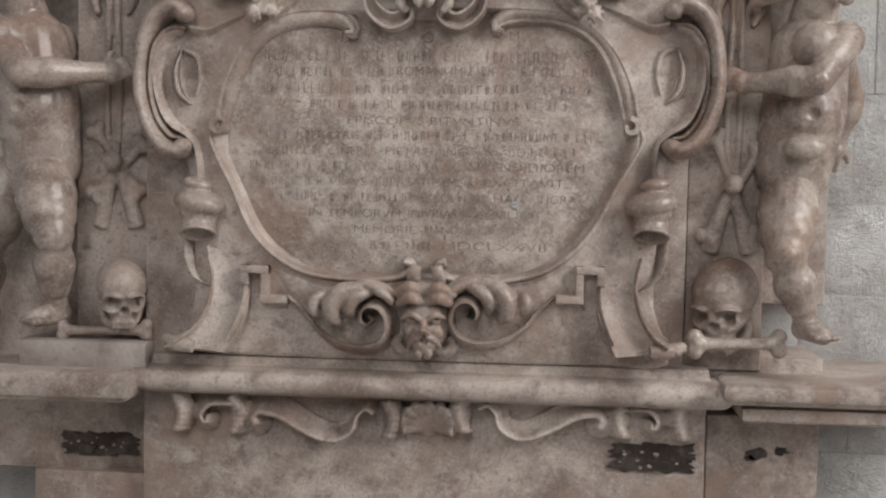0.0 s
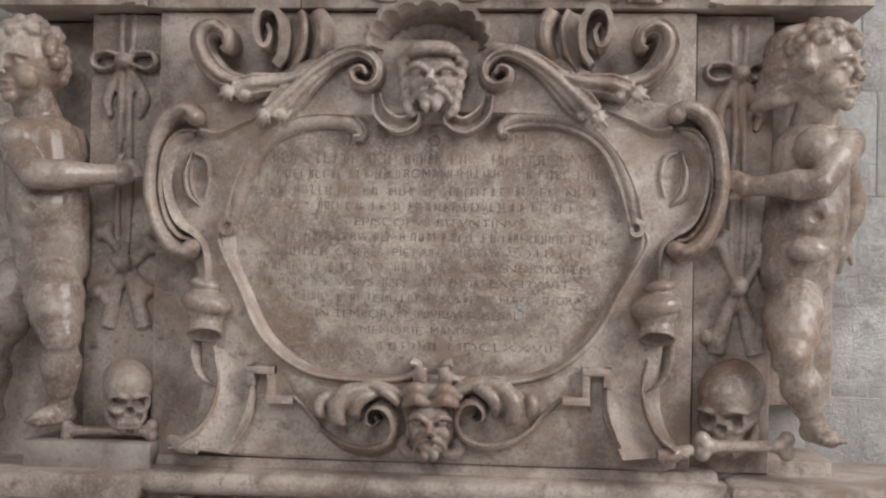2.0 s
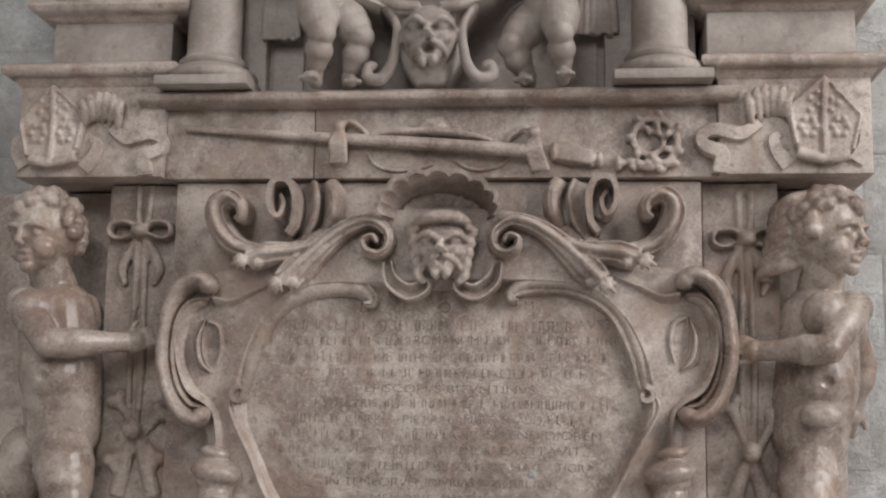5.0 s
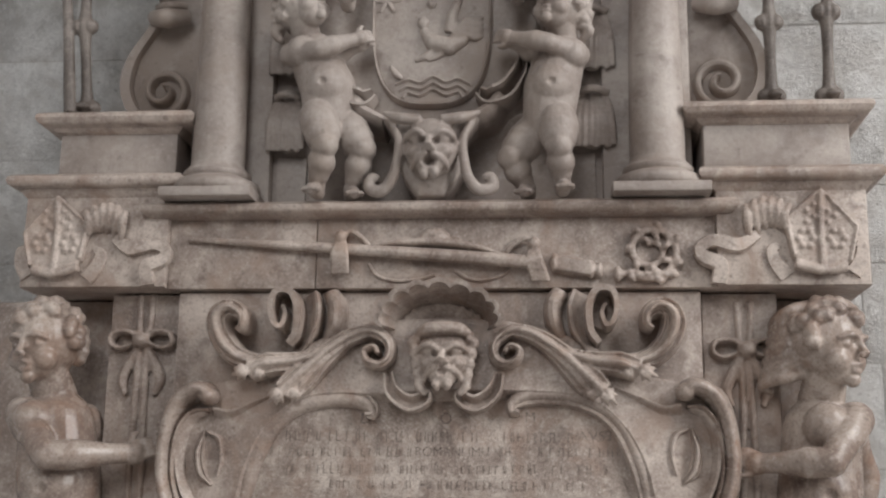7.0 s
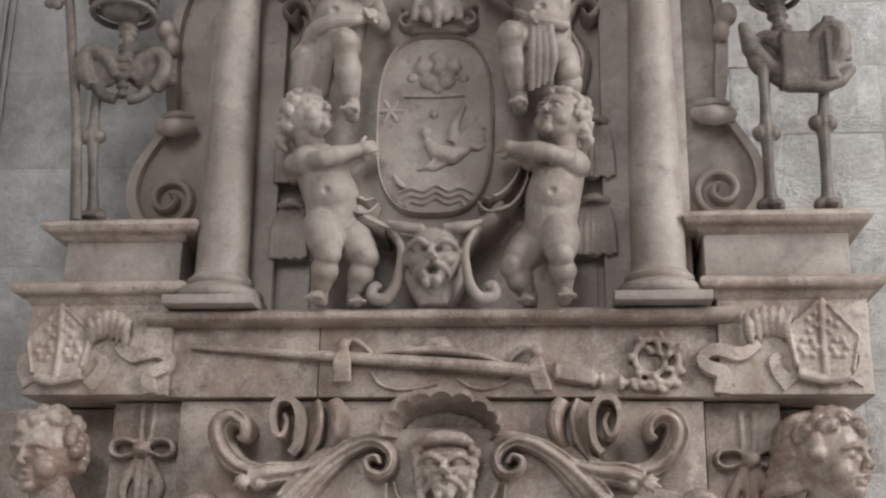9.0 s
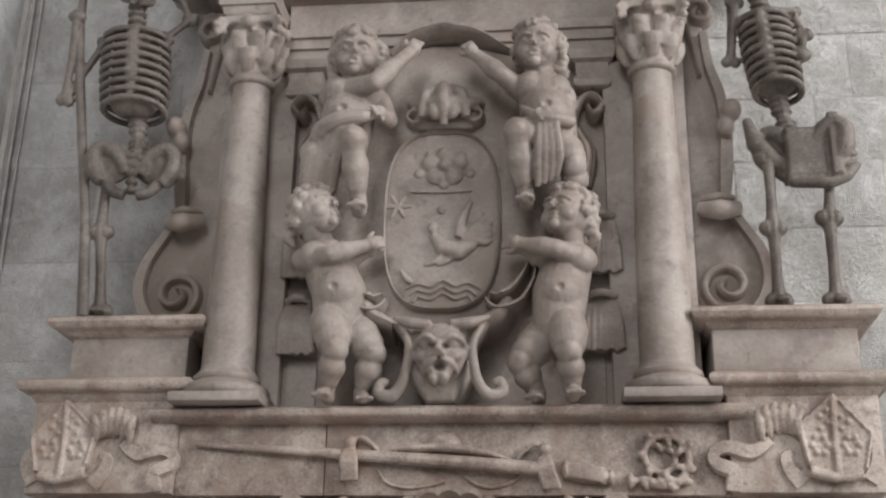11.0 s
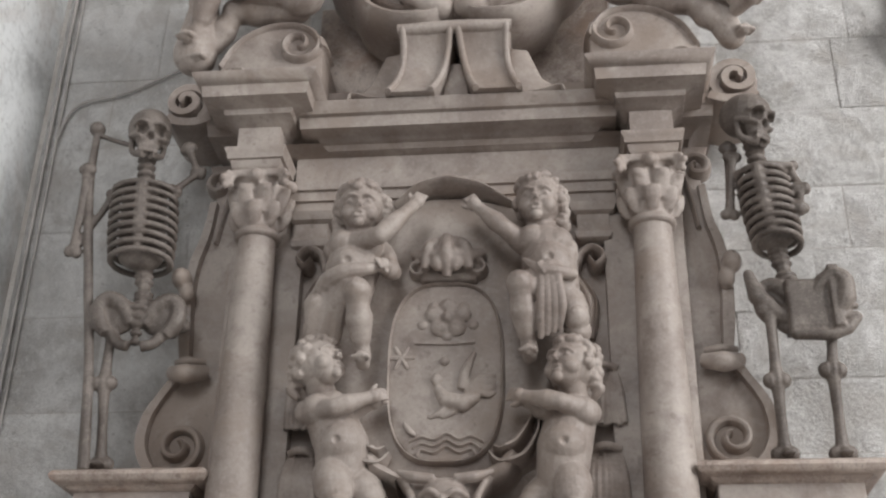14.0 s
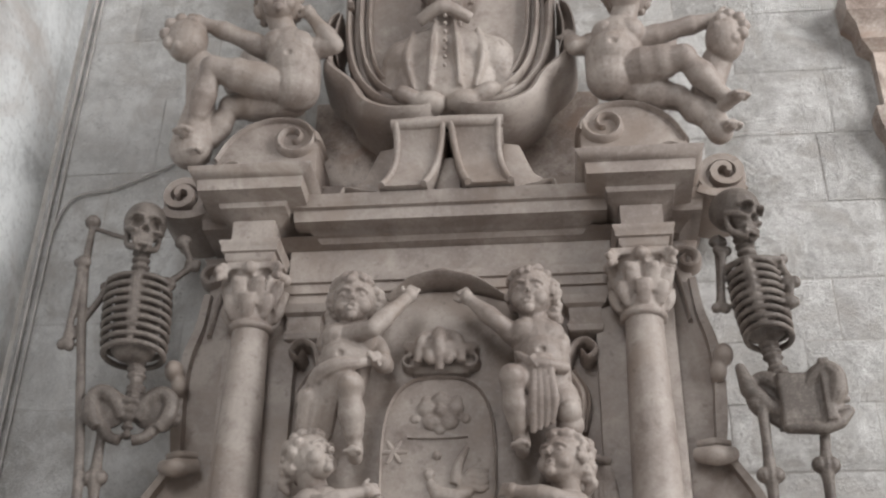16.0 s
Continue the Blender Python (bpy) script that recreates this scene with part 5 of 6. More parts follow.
putto("putto_statue", "grey stone draped putto reaching up to the hat", "niche putti", GREY, 0.09,
      (0.278, Y - 0.03, 3.935), (-0.12, -1, -0.1), (0.29, Y, 3.82), (0.31, Y, 3.7), (0.325, Y + 0.01, 3.61),
      [((0.23, Y - 0.01, 3.785), (0.165, Y - 0.06, 3.82), (0.075, Y - 0.04, 3.915), (-0.6, 0, 1)), ((0.365, Y, 3.765), (0.37, Y - 0.03, 3.69), (0.32, Y - 0.09, 3.66))],
      [((0.28, Y, 3.6), (0.213, Y - 0.11, 3.59), (0.238, Y - 0.01, 3.4), (-0.05, -1, 0)), ((0.35, Y + 0.02, 3.59), (0.39, Y - 0.03, 3.5), (0.4, Y + 0.05, 3.42), (0, -1, 0))], seed=14, fat=0.95, extra=drape_right)


# ---- skeletons ----
def skeleton(label, wide, head, face, neck, chest, waist, pelvis, arms, legs, tilt, extra=None):
    g = Geo()
    dents = skull_geo(g, head, 0.098, face)
    n, t, w, p = (Vector(q) for q in (neck, chest, waist, pelvis))
    spine = [Vector(head) - Vector((0, 0, 0.05)), n, n.lerp(t, 0.5) + Vector((0, 0.03, 0)), t + Vector((0, 0.03, 0)), w, p]
    tube(g, spine, 0.024, 6, 8)
    for k in range(26):
        c2 = crom(spine, 6)
        q = c2[int(k * (len(c2) - 1) / 25)]
        ball(g, q, (0.038, 0.034, 0.013), nu=8, nv=6)
    axis = (t - n).normalized()
    across = Vector((tilt[0], tilt[1], 0)).normalized()
    front = across.cross(axis).normalized()
    if front.y > 0:
        front = -front
    for k in range(9):
        u = k / 8
        o = n.lerp(t, 0.06 + 1.05 * u)
        half, deep = 0.088 * wide + 0.014 * math.sin(math.pi * (0.2 + 0.7 * u)), 0.07 + 0.014 * u
        half *= wide ** 0.3
        ring = [o + across * half * math.sin(a) + front * (deep * math.cos(a)) - axis * 0.012 * math.cos(a) for a in np.linspace(-math.pi * 0.97, math.pi * 0.97, 15)]
        tube(g, ring, 0.0125, 2, 6)
    limb(g, [(n.lerp(t, 0.15) - across * 0.02, 0.054 * wide), (n.lerp(t, 0.98) - across * 0.02, 0.056 * wide)])
    limb(g, [(n.lerp(t, 0.15) + across * 0.02, 0.054 * wide), (n.lerp(t, 0.98) + across * 0.02, 0.056 * wide)])
    tube(g, [n + front * 0.065, n.lerp(t, 0.5) + front * 0.068, t + front * 0.07], [0.02, 0.022, 0.016], 4, 8)
    tube(g, [n - across * 0.11 + front * 0.01, n + front * 0.06, n + across * 0.11 + front * 0.01], [0.013, 0.012, 0.013], 4, 8)
    for s in (-1, 1):
        wing = [p + across * s * u + Vector((0, -0.012 - 0.2 * u * u, v)) for u, v in ((0.02, -0.01), (0.055, 0.055), (0.1, 0.085), (0.135, 0.06), (0.13, 0.0), (0.1, -0.045))]
        tube(g, wing, [0.024, 0.03, 0.03, 0.028, 0.03, 0.022], 4, 10)
        tube(g, [p + across * s * 0.1 + Vector((0, 0, -0.02)), p + across * s * 0.06 + Vector((0, -0.01, -0.075)), p + across * s * 0.02 + Vector((0, -0.015, -0.09))], [0.024, 0.02, 0.02], 4, 10)
        ball(g, p + across * s * 0.075 + Vector((0, 0.0, 0.025)), (0.075, 0.024, 0.07))
    for k in range(5):
        ball(g, p + Vector((0, -0.025 + 0.004 * k, 0.05 - 0.03 * k)), (0.034 - 0.004 * k, 0.02, 0.014))
    for arm in arms:
        for a, b in zip(arm, arm[1:]):
            long_bone(g, a, b, 0.017)
        ball(g, arm[-1], (0.026, 0.022, 0.03))
    for leg in legs:
        for a, b in zip(leg, leg[1:]):
            long_bone(g, a, b, 0.023)
        foot_geo(g, Vector(leg[-1]) + Vector((0, 0, 0.012)), (0.1, -1, 0), 0.017)
    if extra:
        extra(g)
    return solid("skeleton_statue", g, BONE, label, "statue", "skeletons", voxel=0.0045, rounds=1, dents=dents)


def staff(g):
    tube(g, [(-1.368, -0.02, 4.36), (-1.36, -0.02, 4.1), (-1.3, -0.02, 3.7), (-1.25, -0.02, 3.4), (-1.215, -0.01, 3.04)], [0.014, 0.018, 0.018, 0.018, 0.022], 6, 8)
    tube(g, [(-1.365, -0.02, 4.335), (-1.28, -0.02, 4.3), (-1.22, -0.02, 4.28)], 0.01, 4, 8)
    ball(g, (-1.37, -0.02, 4.36), 0.03)


skeleton("dark stone skeleton holding a staff on a shelf", 1.12, (-1.155, -0.04, 4.31), (0.45, -1, -0.25), (-1.155, 0.0, 4.1), (-1.135, 0.0, 3.83), (-1.11, 0.02, 3.68), (-1.105, 0.0, 3.56),
         [[(-1.27, 0.0, 4.08), (-1.38, -0.02, 3.84), (-1.37, -0.04, 4.17)], [(-1.045, 0.0, 4.09), (-0.975, 0.03, 4.18), (-1.02, 0.02, 4.28)]],
         [[(-1.2, 0.0, 3.62), (-1.19, -0.01, 3.34), (-1.175, 0.03, 3.07)], [(-1.02, 0.03, 3.62), (-0.985, 0.05, 3.56)]], (1, 0.15, 0), staff)


def crossbow(g):
    block(g, 1.205, 1.24, -0.07, 0.03, 3.46, 3.68, 0.006)
    block(g, 1.25, 1.27, -0.05, 0.02, 3.5, 3.62, 0.006)
    block(g, 1.07, 1.215, -0.05, 0.03, 3.46, 3.64, 0.012)
    limb(g, [((1.09, -0.03, 3.45), 0.02), ((1.2, -0.04, 3.44), 0.02), ((1.25, -0.04, 3.46), 0.02), ((1.285, -0.04, 3.5), 0.016)])
    for k in range(3):
        limb(g, [((1.24, -0.05, 3.5 + 0.03 * k), 0.012), ((1.28, -0.05, 3.505 + 0.03 * k), 0.011)])
    limb(g, [((0.965, 0.0, 3.68), 0.018), ((0.985, 0.0, 3.6), 0.03), ((1.04, 0.0, 3.54), 0.03), ((1.13, 0.0, 3.5), 0.035)])
    tube(g, [(1.26, -0.03, 3.66), (1.27, -0.04, 3.58), (1.255, -0.03, 3.52)], [0.018, 0.024, 0.016], 5, 8)


skeleton("dark stone skeleton leaning with bent arm on a shelf", 0.85, (1.015, -0.04, 4.26), (0.7, -0.75, -0.25), (1.045, 0.0, 4.07), (1.07, 0.0, 3.82), (1.09, 0.02, 3.68), (1.13, 0.0, 3.56),
         [[(0.955, 0.0, 4.14), (0.93, 0.02, 3.92), (0.95, 0.04, 4.2)], [(1.14, -0.02, 4.08), (1.165, -0.04, 3.98), (1.15, -0.05, 3.9)]],
         [[(1.02, 0.0, 3.55), (1.015, -0.01, 3.3), (1.02, 0.03, 3.07)], [(1.21, 0.0, 3.5), (1.19, -0.01, 3.33), (1.195, 0.03, 3.07)]], (1, -0.35, 0), crossbow)

# ---- niche: shield, mask, hat, crown, tassels ----
sh = thing("coat_of_arms_shield", "grey stone oval shield carved in low relief", "shield")
CX = -0.035


g = Geo()
plate(g, oval(CX - 0.008, 3.37, 0.188, 0.312, 56, 2.9), 0.16, 0.012, 0.012)
field = part("field", g, GREY, sh)
g = Geo()
o = oval(CX - 0.008, 3.37, 0.19, 0.315, 56, 2.9)
ribbon(g, o + o[:1], 0.017, 0.12, -0.002, "round", 2)
part("rim", g, GREY, sh, "raised rounded rim")
g = Geo()
for k in range(5):
    a = radians(90 + 72 * k)
    ball(g, (CX + 0.05 * math.cos(a), 0.012, 3.555 + 0.045 * math.sin(a)), (0.032, 0.02, 0.03))
    ball(g, (CX + 0.09 * math.cos(a + 0.6), 0.016, 3.55 + 0.06 * math.sin(a + 0.6)), (0.02, 0.014, 0.02))
ball(g, (CX, 0.005, 3.555), 0.022)
part("rosette", g, GREY, field, "carved rosette of leaves", voxel=0.005, rounds=1)
g = Geo()
ribbon(g, [(CX - 0.11, 3.468), (CX, 3.464), (CX + 0.09, 3.468)], 0.012, 0.04, 0.002, "flat", 4)
part("bar", g, GREY, field)
g = Geo()
for k in range(6):
    a = k * math.pi / 3
    tube(g, [(CX - 0.155, 0.015, 3.415), (CX - 0.155 + 0.045 * math.cos(a), 0.012, 3.415 + 0.045 * math.sin(a))], [0.012, 0.006], 4, 7)
part("star", g, GREY, field, "small carved star")
g = Geo()
limb(g, [((CX - 0.03, 0.012, 3.3), 0.016), ((CX - 0.005, 0.008, 3.265), 0.026), ((CX + 0.05, 0.008, 3.25), 0.03), ((CX + 0.09, 0.01, 3.27), 0.02)])
ball(g, (CX - 0.035, 0.008, 3.335), (0.02, 0.016, 0.022))
for k in range(4):
    tube(g, [(CX + 0.06, 0.01, 3.25 + 0.01 * k), (CX + 0.1, 0.004, 3.285 + 0.018 * k), (CX + 0.135, 0.006, 3.275 + 0.022 * k), (CX + 0.16, 0.012, 3.29 + 0.02 * k)], [0.01, 0.011, 0.01, 0.006], 5, 8)
for dx in (0.0, 0.04):
    tube(g, [(CX + dx, 0.012, 3.24), (CX + dx - 0.03, 0.008, 3.215), (CX + dx - 0.06, 0.012, 3.205)], [0.014, 0.01, 0.007], 4, 8)
tube(g, [(CX + 0.05, 0.014, 3.3), (CX + 0.06, 0.008, 3.36), (CX + 0.09, 0.012, 3.43)], [0.02, 0.018, 0.008])
ball(g, (CX - 0.01, 0.01, 3.4), 0.016)
tube(g, [(CX - 0.14, 0.012, 3.19), (CX - 0.12, 0.008, 3.16), (CX - 0.1, 0.012, 3.145)], [0.006, 0.012, 0.008])
part("relief", g, GREY, field, "low relief of a beast over water", voxel=0.005, rounds=1)
for k in range(3):
    g = Geo()
    ribbon(g, [(CX - 0.12 + 0.012 * k, 3.125 - 0.022 * k), (CX - 0.08, 3.14 - 0.022 * k), (CX - 0.04, 3.13 - 0.022 * k), (CX, 3.15 - 0.022 * k), (CX + 0.04, 3.13 - 0.022 * k), (CX + 0.08, 3.14 - 0.022 * k), (CX + 0.12 - 0.012 * k, 3.12 - 0.022 * k)], 0.013, 0.04, 0.0, "round", 5)
    part("wave", g, GREY, field)
for s in (-1, 1):
    g = Geo()
    c = CX - 0.02
    ribbon(g, [(c + s * 0.31, 3.225), (c + s * 0.295, 3.15), (c + s * 0.255, 3.085), (c + s * 0.2, 3.065), (c + s * 0.165, 3.09)], [0.02, 0.05, 0.065, 0.06, 0.03], 0.15, [-0.02, -0.05, -0.06, -0.03], "groove", 6)
    ribbon(g, [(c + s * 0.235, 3.08), (c + s * 0.2, 3.03), (c + s * 0.13, 2.995)], [0.07, 0.07, 0.05], 0.15, [-0.03, -0.05, -0.04], "round", 6)
    part("side_scroll", g, GREY, sh, "curling scroll below the shield")

# grotesque mask under the shield
g = Geo()
mc = Vector((CX + 0.005, -0.05, 2.885))
plate(g, [(CX - 0.16, 3.0), (CX - 0.09, 2.985), (CX, 3.0), (CX + 0.09, 2.985), (CX + 0.155, 3.0), (CX + 0.1, 2.92), (CX + 0.105, 2.85), (CX + 0.08, 2.79), (CX + 0.05, 2.737), (CX - 0.04, 2.737), (CX - 0.08, 2.79), (CX - 0.105, 2.85), (CX - 0.105, 2.92)], 0.1, -0.05, 0.03)
dents = face_geo(g, mc + Vector((0, -0.01, 0.0)), 0.092, 0.098)
for s in (-1, 1):
    tube(g, [mc + Vector((s * 0.03, -0.03, 0.09)), mc + Vector((s * 0.09, -0.03, 0.095)), mc + Vector((s * 0.15, -0.01, 0.12))], [0.016, 0.02, 0.008], 5, 8)
    tube(g, [mc + Vector((s * 0.13, 0.0, 0.1)), mc + Vector((s * 0.1, -0.02, 0.03)), mc + Vector((s * 0.105, -0.025, -0.05)), mc + Vector((s * 0.12, -0.02, -0.1)), mc + Vector((s * 0.15, -0.01, -0.13)), mc + Vector((s * 0.19, 0.0, -0.12)), mc + Vector((s * 0.185, 0.0, -0.085)), mc + Vector((s * 0.16, 0.0, -0.09))], [0.01, 0.014, 0.016, 0.018, 0.02, 0.02, 0.016, 0.012], 5, 10)
solid("niche_mask", g, GREY, "carved snarling mask with scrolled edges under the shield", "carved mask", voxel=0.0048, rounds=1,
      dents=dents + [((CX + 0.005, -0.115, 2.835), 0.026, (0, 0.03, 0))])

# flat hat over the crest
hat = thing("prelate_hat", "grey stone wide-brimmed hat over the crest", "carved hat")
g = Geo()
ribbon(g, [(-0.235, 4.005), (-0.15, 4.055), (-0.04, 4.07), (0.08, 4.05), (0.185, 3.995)], [0.02, 0.045, 0.05, 0.045, 0.02], 0.14, [0.0, -0.04, -0.06, -0.04, 0.0], "round", 8)
part("brim", g, GREY, hat)
g = Geo()
ball(g, (-0.04, 0.03, 4.085), (0.06, 0.06, 0.032))
part("crown", g, GREY, hat)
g = Geo()
plate(g, [(-0.28, 4.0), (-0.1, 4.04), (0.03, 4.04), (0.2, 3.99), (0.34, 3.85), (0.4, 3.6), (0.36, 3.3), (0.3, 3.1), (0.1, 3.0), (-0.15, 3.0), (-0.36, 3.1), (-0.42, 3.3), (-0.47, 3.6), (-0.42, 3.85)], 0.16, 0.032, 0.02)
solid("crest_backing", g, GREY, "smooth stone backing behind the crest", "panel")
g = Geo()
tube(g, [(-0.16, 0.0, 3.8), (-0.1, -0.03, 3.775), (-0.038, -0.04, 3.77), (0.03, -0.03, 3.77), (0.085, 0.0, 3.795)], [0.018, 0.025, 0.03, 0.025, 0.018])
for s in (-1, 1):
    ribbon(g, shift(volute(0, 0, 0.042, 0.012, 90, 90 + s * 400, 12), -0.038 + s * 0.105, 3.745), 0.024, 0.1, -0.02, "round", 3)
    tube(g, [(-0.038 + s * 0.02, -0.03, 3.83), (-0.038 + s * 0.06, -0.04, 3.8), (-0.038 + s * 0.075, -0.03, 3.72)], [0.018, 0.024, 0.016])
    ball(g, (-0.038 + s * 0.03, -0.045, 3.745), (0.025, 0.02, 0.04))
tube(g, [(-0.038, -0.04, 3.84), (-0.038, -0.06, 3.78), (-0.038, -0.03, 3.69)], [0.02, 0.026, 0.014])
plate(g, [(-0.13, 3.69), (0.06, 3.69), (0.1, 3.8), (0.03, 3.83), (-0.1, 3.83), (-0.17, 3.8)], 0.12, 0.0, 0.03)
solid("leafy_crest", g, GREY, "carved leafy crest above the shield", "carved crest", voxel=0.005, rounds=1)

for cx, w in ((-0.525, 0.1), (0.47, 0.12)):
    for zt, zb in ((3.12, 2.935), (3.4, 3.2)):
        g = Geo()
        for k in range(8):
            x = cx - w / 2 + w * k / 7
            tube(g, [(cx + (x - cx) * 0.75, 0.12, zt), (x + 0.004 * math.sin(5 * k), 0.075, (zt + zb) / 2), (x + (x - cx) * 0.12, 0.09, zb + 0.006 * math.sin(3 * k))], [0.01, 0.013, 0.01], 5, 8)
        tube(g, [(cx - w * 0.42, 0.1, zt), (cx, 0.08, zt + 0.008), (cx + w * 0.42, 0.1, zt)], 0.013, 4, 8)
        ball(g, (cx, 0.12, (zt + zb) / 2), (w * 0.45, 0.03, (zt - zb) * 0.5))
        solid("carved_tassel", g, GREY, "hanging grey stone tassel in relief", "carved tassel", "tassels", voxel=0.004, rounds=1)
for s, cx, cz in ((1, -0.55, 3.83), (-1, 0.46, 3.8)):
    g = Geo()
    ribbon(g, [(cx + s * 0.07, cz - 0.1), (cx + s * 0.05, cz + 0.02), (cx, cz + 0.05), (cx - s * 0.035, cz + 0.01), (cx - s * 0.005, cz - 0.025), (cx + s * 0.015, cz)], [0.03, 0.035, 0.03, 0.026, 0.02, 0.014], 0.16, [0.09, 0.06, 0.05], "round", 6)
    ribbon(g, [(cx + s * 0.06, cz - 0.06), (cx + s * 0.02, cz - 0.16), (cx + s * 0.03, cz - 0.28)], [0.06, 0.07, 0.05], 0.16, [0.1, 0.08, 0.11], "rib", 6)
    solid("scrolled_mantling", g, GREY, "curling stone mantling beside the putti", "carved ribbon", "mantling")

# ---- scrolled side consoles behind the skeletons ----
for s in (1, -1):
    m = (lambda p: p) if s == 1 else (lambda p: mirror(p, -0.04))
    t = thing("side_console", "tall grey stone scrolled console beside a column", "console", "side consoles")
    g = Geo()
    edge = [(0.9, 4.3), (0.86, 4.12), (0.875, 3.98), (0.905, 3.86), (0.915, 3.72), (0.905, 3.56), (0.9, 3.46), (0.94, 3.39), (1.0, 3.29), (1.015, 3.18), (0.97, 3.085), (0.88, 3.05)]
    plate(g, m([(0.7, 3.05), (0.7, 4.3)] + [tuple(q) for q in crom(edge, 4)]), 0.44, 0.17, 0.01)
    part("body", g, GREY, t)
    g = Geo()
    ribbon(g, m(edge[1:]), [0.03, 0.035, 0.04, 0.05, 0.035, 0.03, 0.04, 0.04, 0.035], 0.3, [0.14, 0.135, 0.13, 0.13, 0.14, 0.13, 0.13], "flat", 6)
    part("edge_band", g, GREY, t)
    g = Geo()
    ribbon(g, m([(0.97, 3.085)] + volute(0.885, 3.17, 0.09, 0.015, -60, -60 - 560, 20)), [0.03, 0.035, 0.03, 0.02], 0.2, [0.14, 0.135, 0.13, 0.12], "round", 3)
    part("volute", g, GREY, t, "spiral volute at the console foot")
    g = Geo()
    ribbon(g, m([(0.84, 3.95), (0.82, 4.08), (0.8, 4.17)] + volute(0.85, 4.2, 0.055, 0.012, 170, -260, 14)), [0.02, 0.03, 0.035, 0.03, 0.02], 0.2, [0.14, 0.13, 0.125], "round", 3)
    part("volute", g, GREY, t, "small spiral volute at the console head")
    g = Geo()
    c = m([(0.87, 3.42)])[0]
    tube(g, [(c[0] - 0.06, 0.13, c[1] + 0.01), (c[0], 0.09, c[1] - 0.01), (c[0] + 0.06, 0.13, c[1] + 0.01)], [0.025, 0.035, 0.025])
    tube(g, [(c[0] - 0.05, 0.14, c[1] + 0.05), (c[0], 0.11, c[1] + 0.045), (c[0] + 0.05, 0.14, c[1] + 0.05)], [0.014, 0.016, 0.014])
    part("knuckle", g, GREY, t)
    g = Geo()
    c = m([(0.93, 3.78)])[0]
    ball(g, (c[0], 0.1, c[1]), (0.035, 0.05, 0.04))
    ball(g, (c[0] - 0.02 * s, 0.12, c[1] - 0.05), (0.03, 0.04, 0.04))
    part("bud", g, GREY, t, voxel=0.006)

# ---- reliefs of the middle frieze ----
g = Geo()
tube(g, [(-0.8, 0.0, 2.62), (-0.388, -0.012, 2.59), (0.0, -0.02, 2.56), (0.31, -0.02, 2.535)], [0.008, 0.017, 0.022, 0.022], 6, 8)
for k in range(5):
    tube(g, [(0.335, -0.015, 2.52 + 0.009 * k + 0.002), (0.45, -0.02, 2.498 + 0.009 * k + 0.003)], 0.007, 4, 7)
ball(g, (0.395, 0.0, 2.53), (0.07, 0.02, 0.032), Euler((0, radians(10), 0)).to_matrix())
for x, r in ((0.345, 0.032), (0.455, 0.03), (0.48, 0.026), (0.535, 0.026)):
    ball(g, (x, -0.005, 2.541 - 0.19 * (x - 0.335)), (0.012, r * 0.8, r))
vine = volute(0.635, 2.575, 0.09, 0.02, -130, -130 + 620, 26)
tube(g, [(x, -0.002, z) for x, z in vine], [0.013, 0.012, 0.01, 0.008], 3, 8)
for k, (x, z) in enumerate(vine[::2]):
    a = math.atan2(z - 2.575, x - 0.635) + 0.5
    tube(g, [(x, -0.004, z), (x + 0.016 * math.cos(a), -0.014, z + 0.016 * math.sin(a)), (x + 0.03 * math.cos(a + 0.5), 0.0, z + 0.03 * math.sin(a + 0.5))], [0.007, 0.01, 0.004], 4, 8)
for k in range(7):
    ball(g, (0.545 + 0.026 * k, -0.004, 2.503 + 0.004 * math.sin(2 * k)), (0.017, 0.016, 0.013))
part("crozier", g, BROWN, frieze, "bishop's crozier carved lengthwise in relief", voxel=0.0048, rounds=1)
g = Geo()
ribbon(g, [(-0.235, 2.583), (-0.15, 2.6), (-0.02, 2.602), (0.1, 2.588), (0.195, 2.562)], [0.012, 0.024, 0.03, 0.026, 0.01], 0.02, [-0.02, -0.035, -0.035, -0.02], "round", 6)
ball(g, (-0.02, 0.0, 2.62), (0.048, 0.03, 0.034))
for dx in (-0.09, 0.06):
    ball(g, (-0.02 + dx, 0.005, 2.612), (0.024, 0.016, 0.014))
part("hat_relief", g, BROWN, frieze, "flat prelate's hat in relief", voxel=0.005, rounds=1)
for p in ([(-0.225, 2.54), (-0.2, 2.505), (-0.15, 2.487), (-0.08, 2.49), (-0.02, 2.505)], [(0.04, 2.52), (0.08, 2.495), (0.13, 2.487), (0.19, 2.505), (0.215, 2.53)]):
    g = Geo()
    ribbon(g, p, 0.014, 0.03, 0.0, "round", 6)
    part("cord", g, BROWN, frieze)
for x, z in ((-0.31, 2.565), (0.285, 2.54)):
    g = Geo()
    ball(g, (x, -0.02, z + 0.055), (0.02, 0.02, 0.022))
    for k in range(4):
        tube(g, [(x + 0.006 * (k - 1.5), -0.015, z + 0.04), (x + 0.012 * (k - 1.5), -0.03, z), (x + 0.014 * (k - 1.5) + (0.02 if x > 0 else 0), -0.01, z - 0.06)], [0.011, 0.012, 0.009], 5, 7)
    tube(g, [(x, 0.0, z + 0.05), (x + (0.03 if x < 0 else -0.03), -0.01, z + 0.075), (x + (0.075 if x < 0 else -0.075), 0.0, z + 0.045), (x + (0.085 if x < 0 else -0.085), 0.01, z + 0.025)], 0.009, 5, 7)
    part("tassel", g, BROWN, frieze, "knotted tassel in relief", voxel=0.0048, rounds=1)
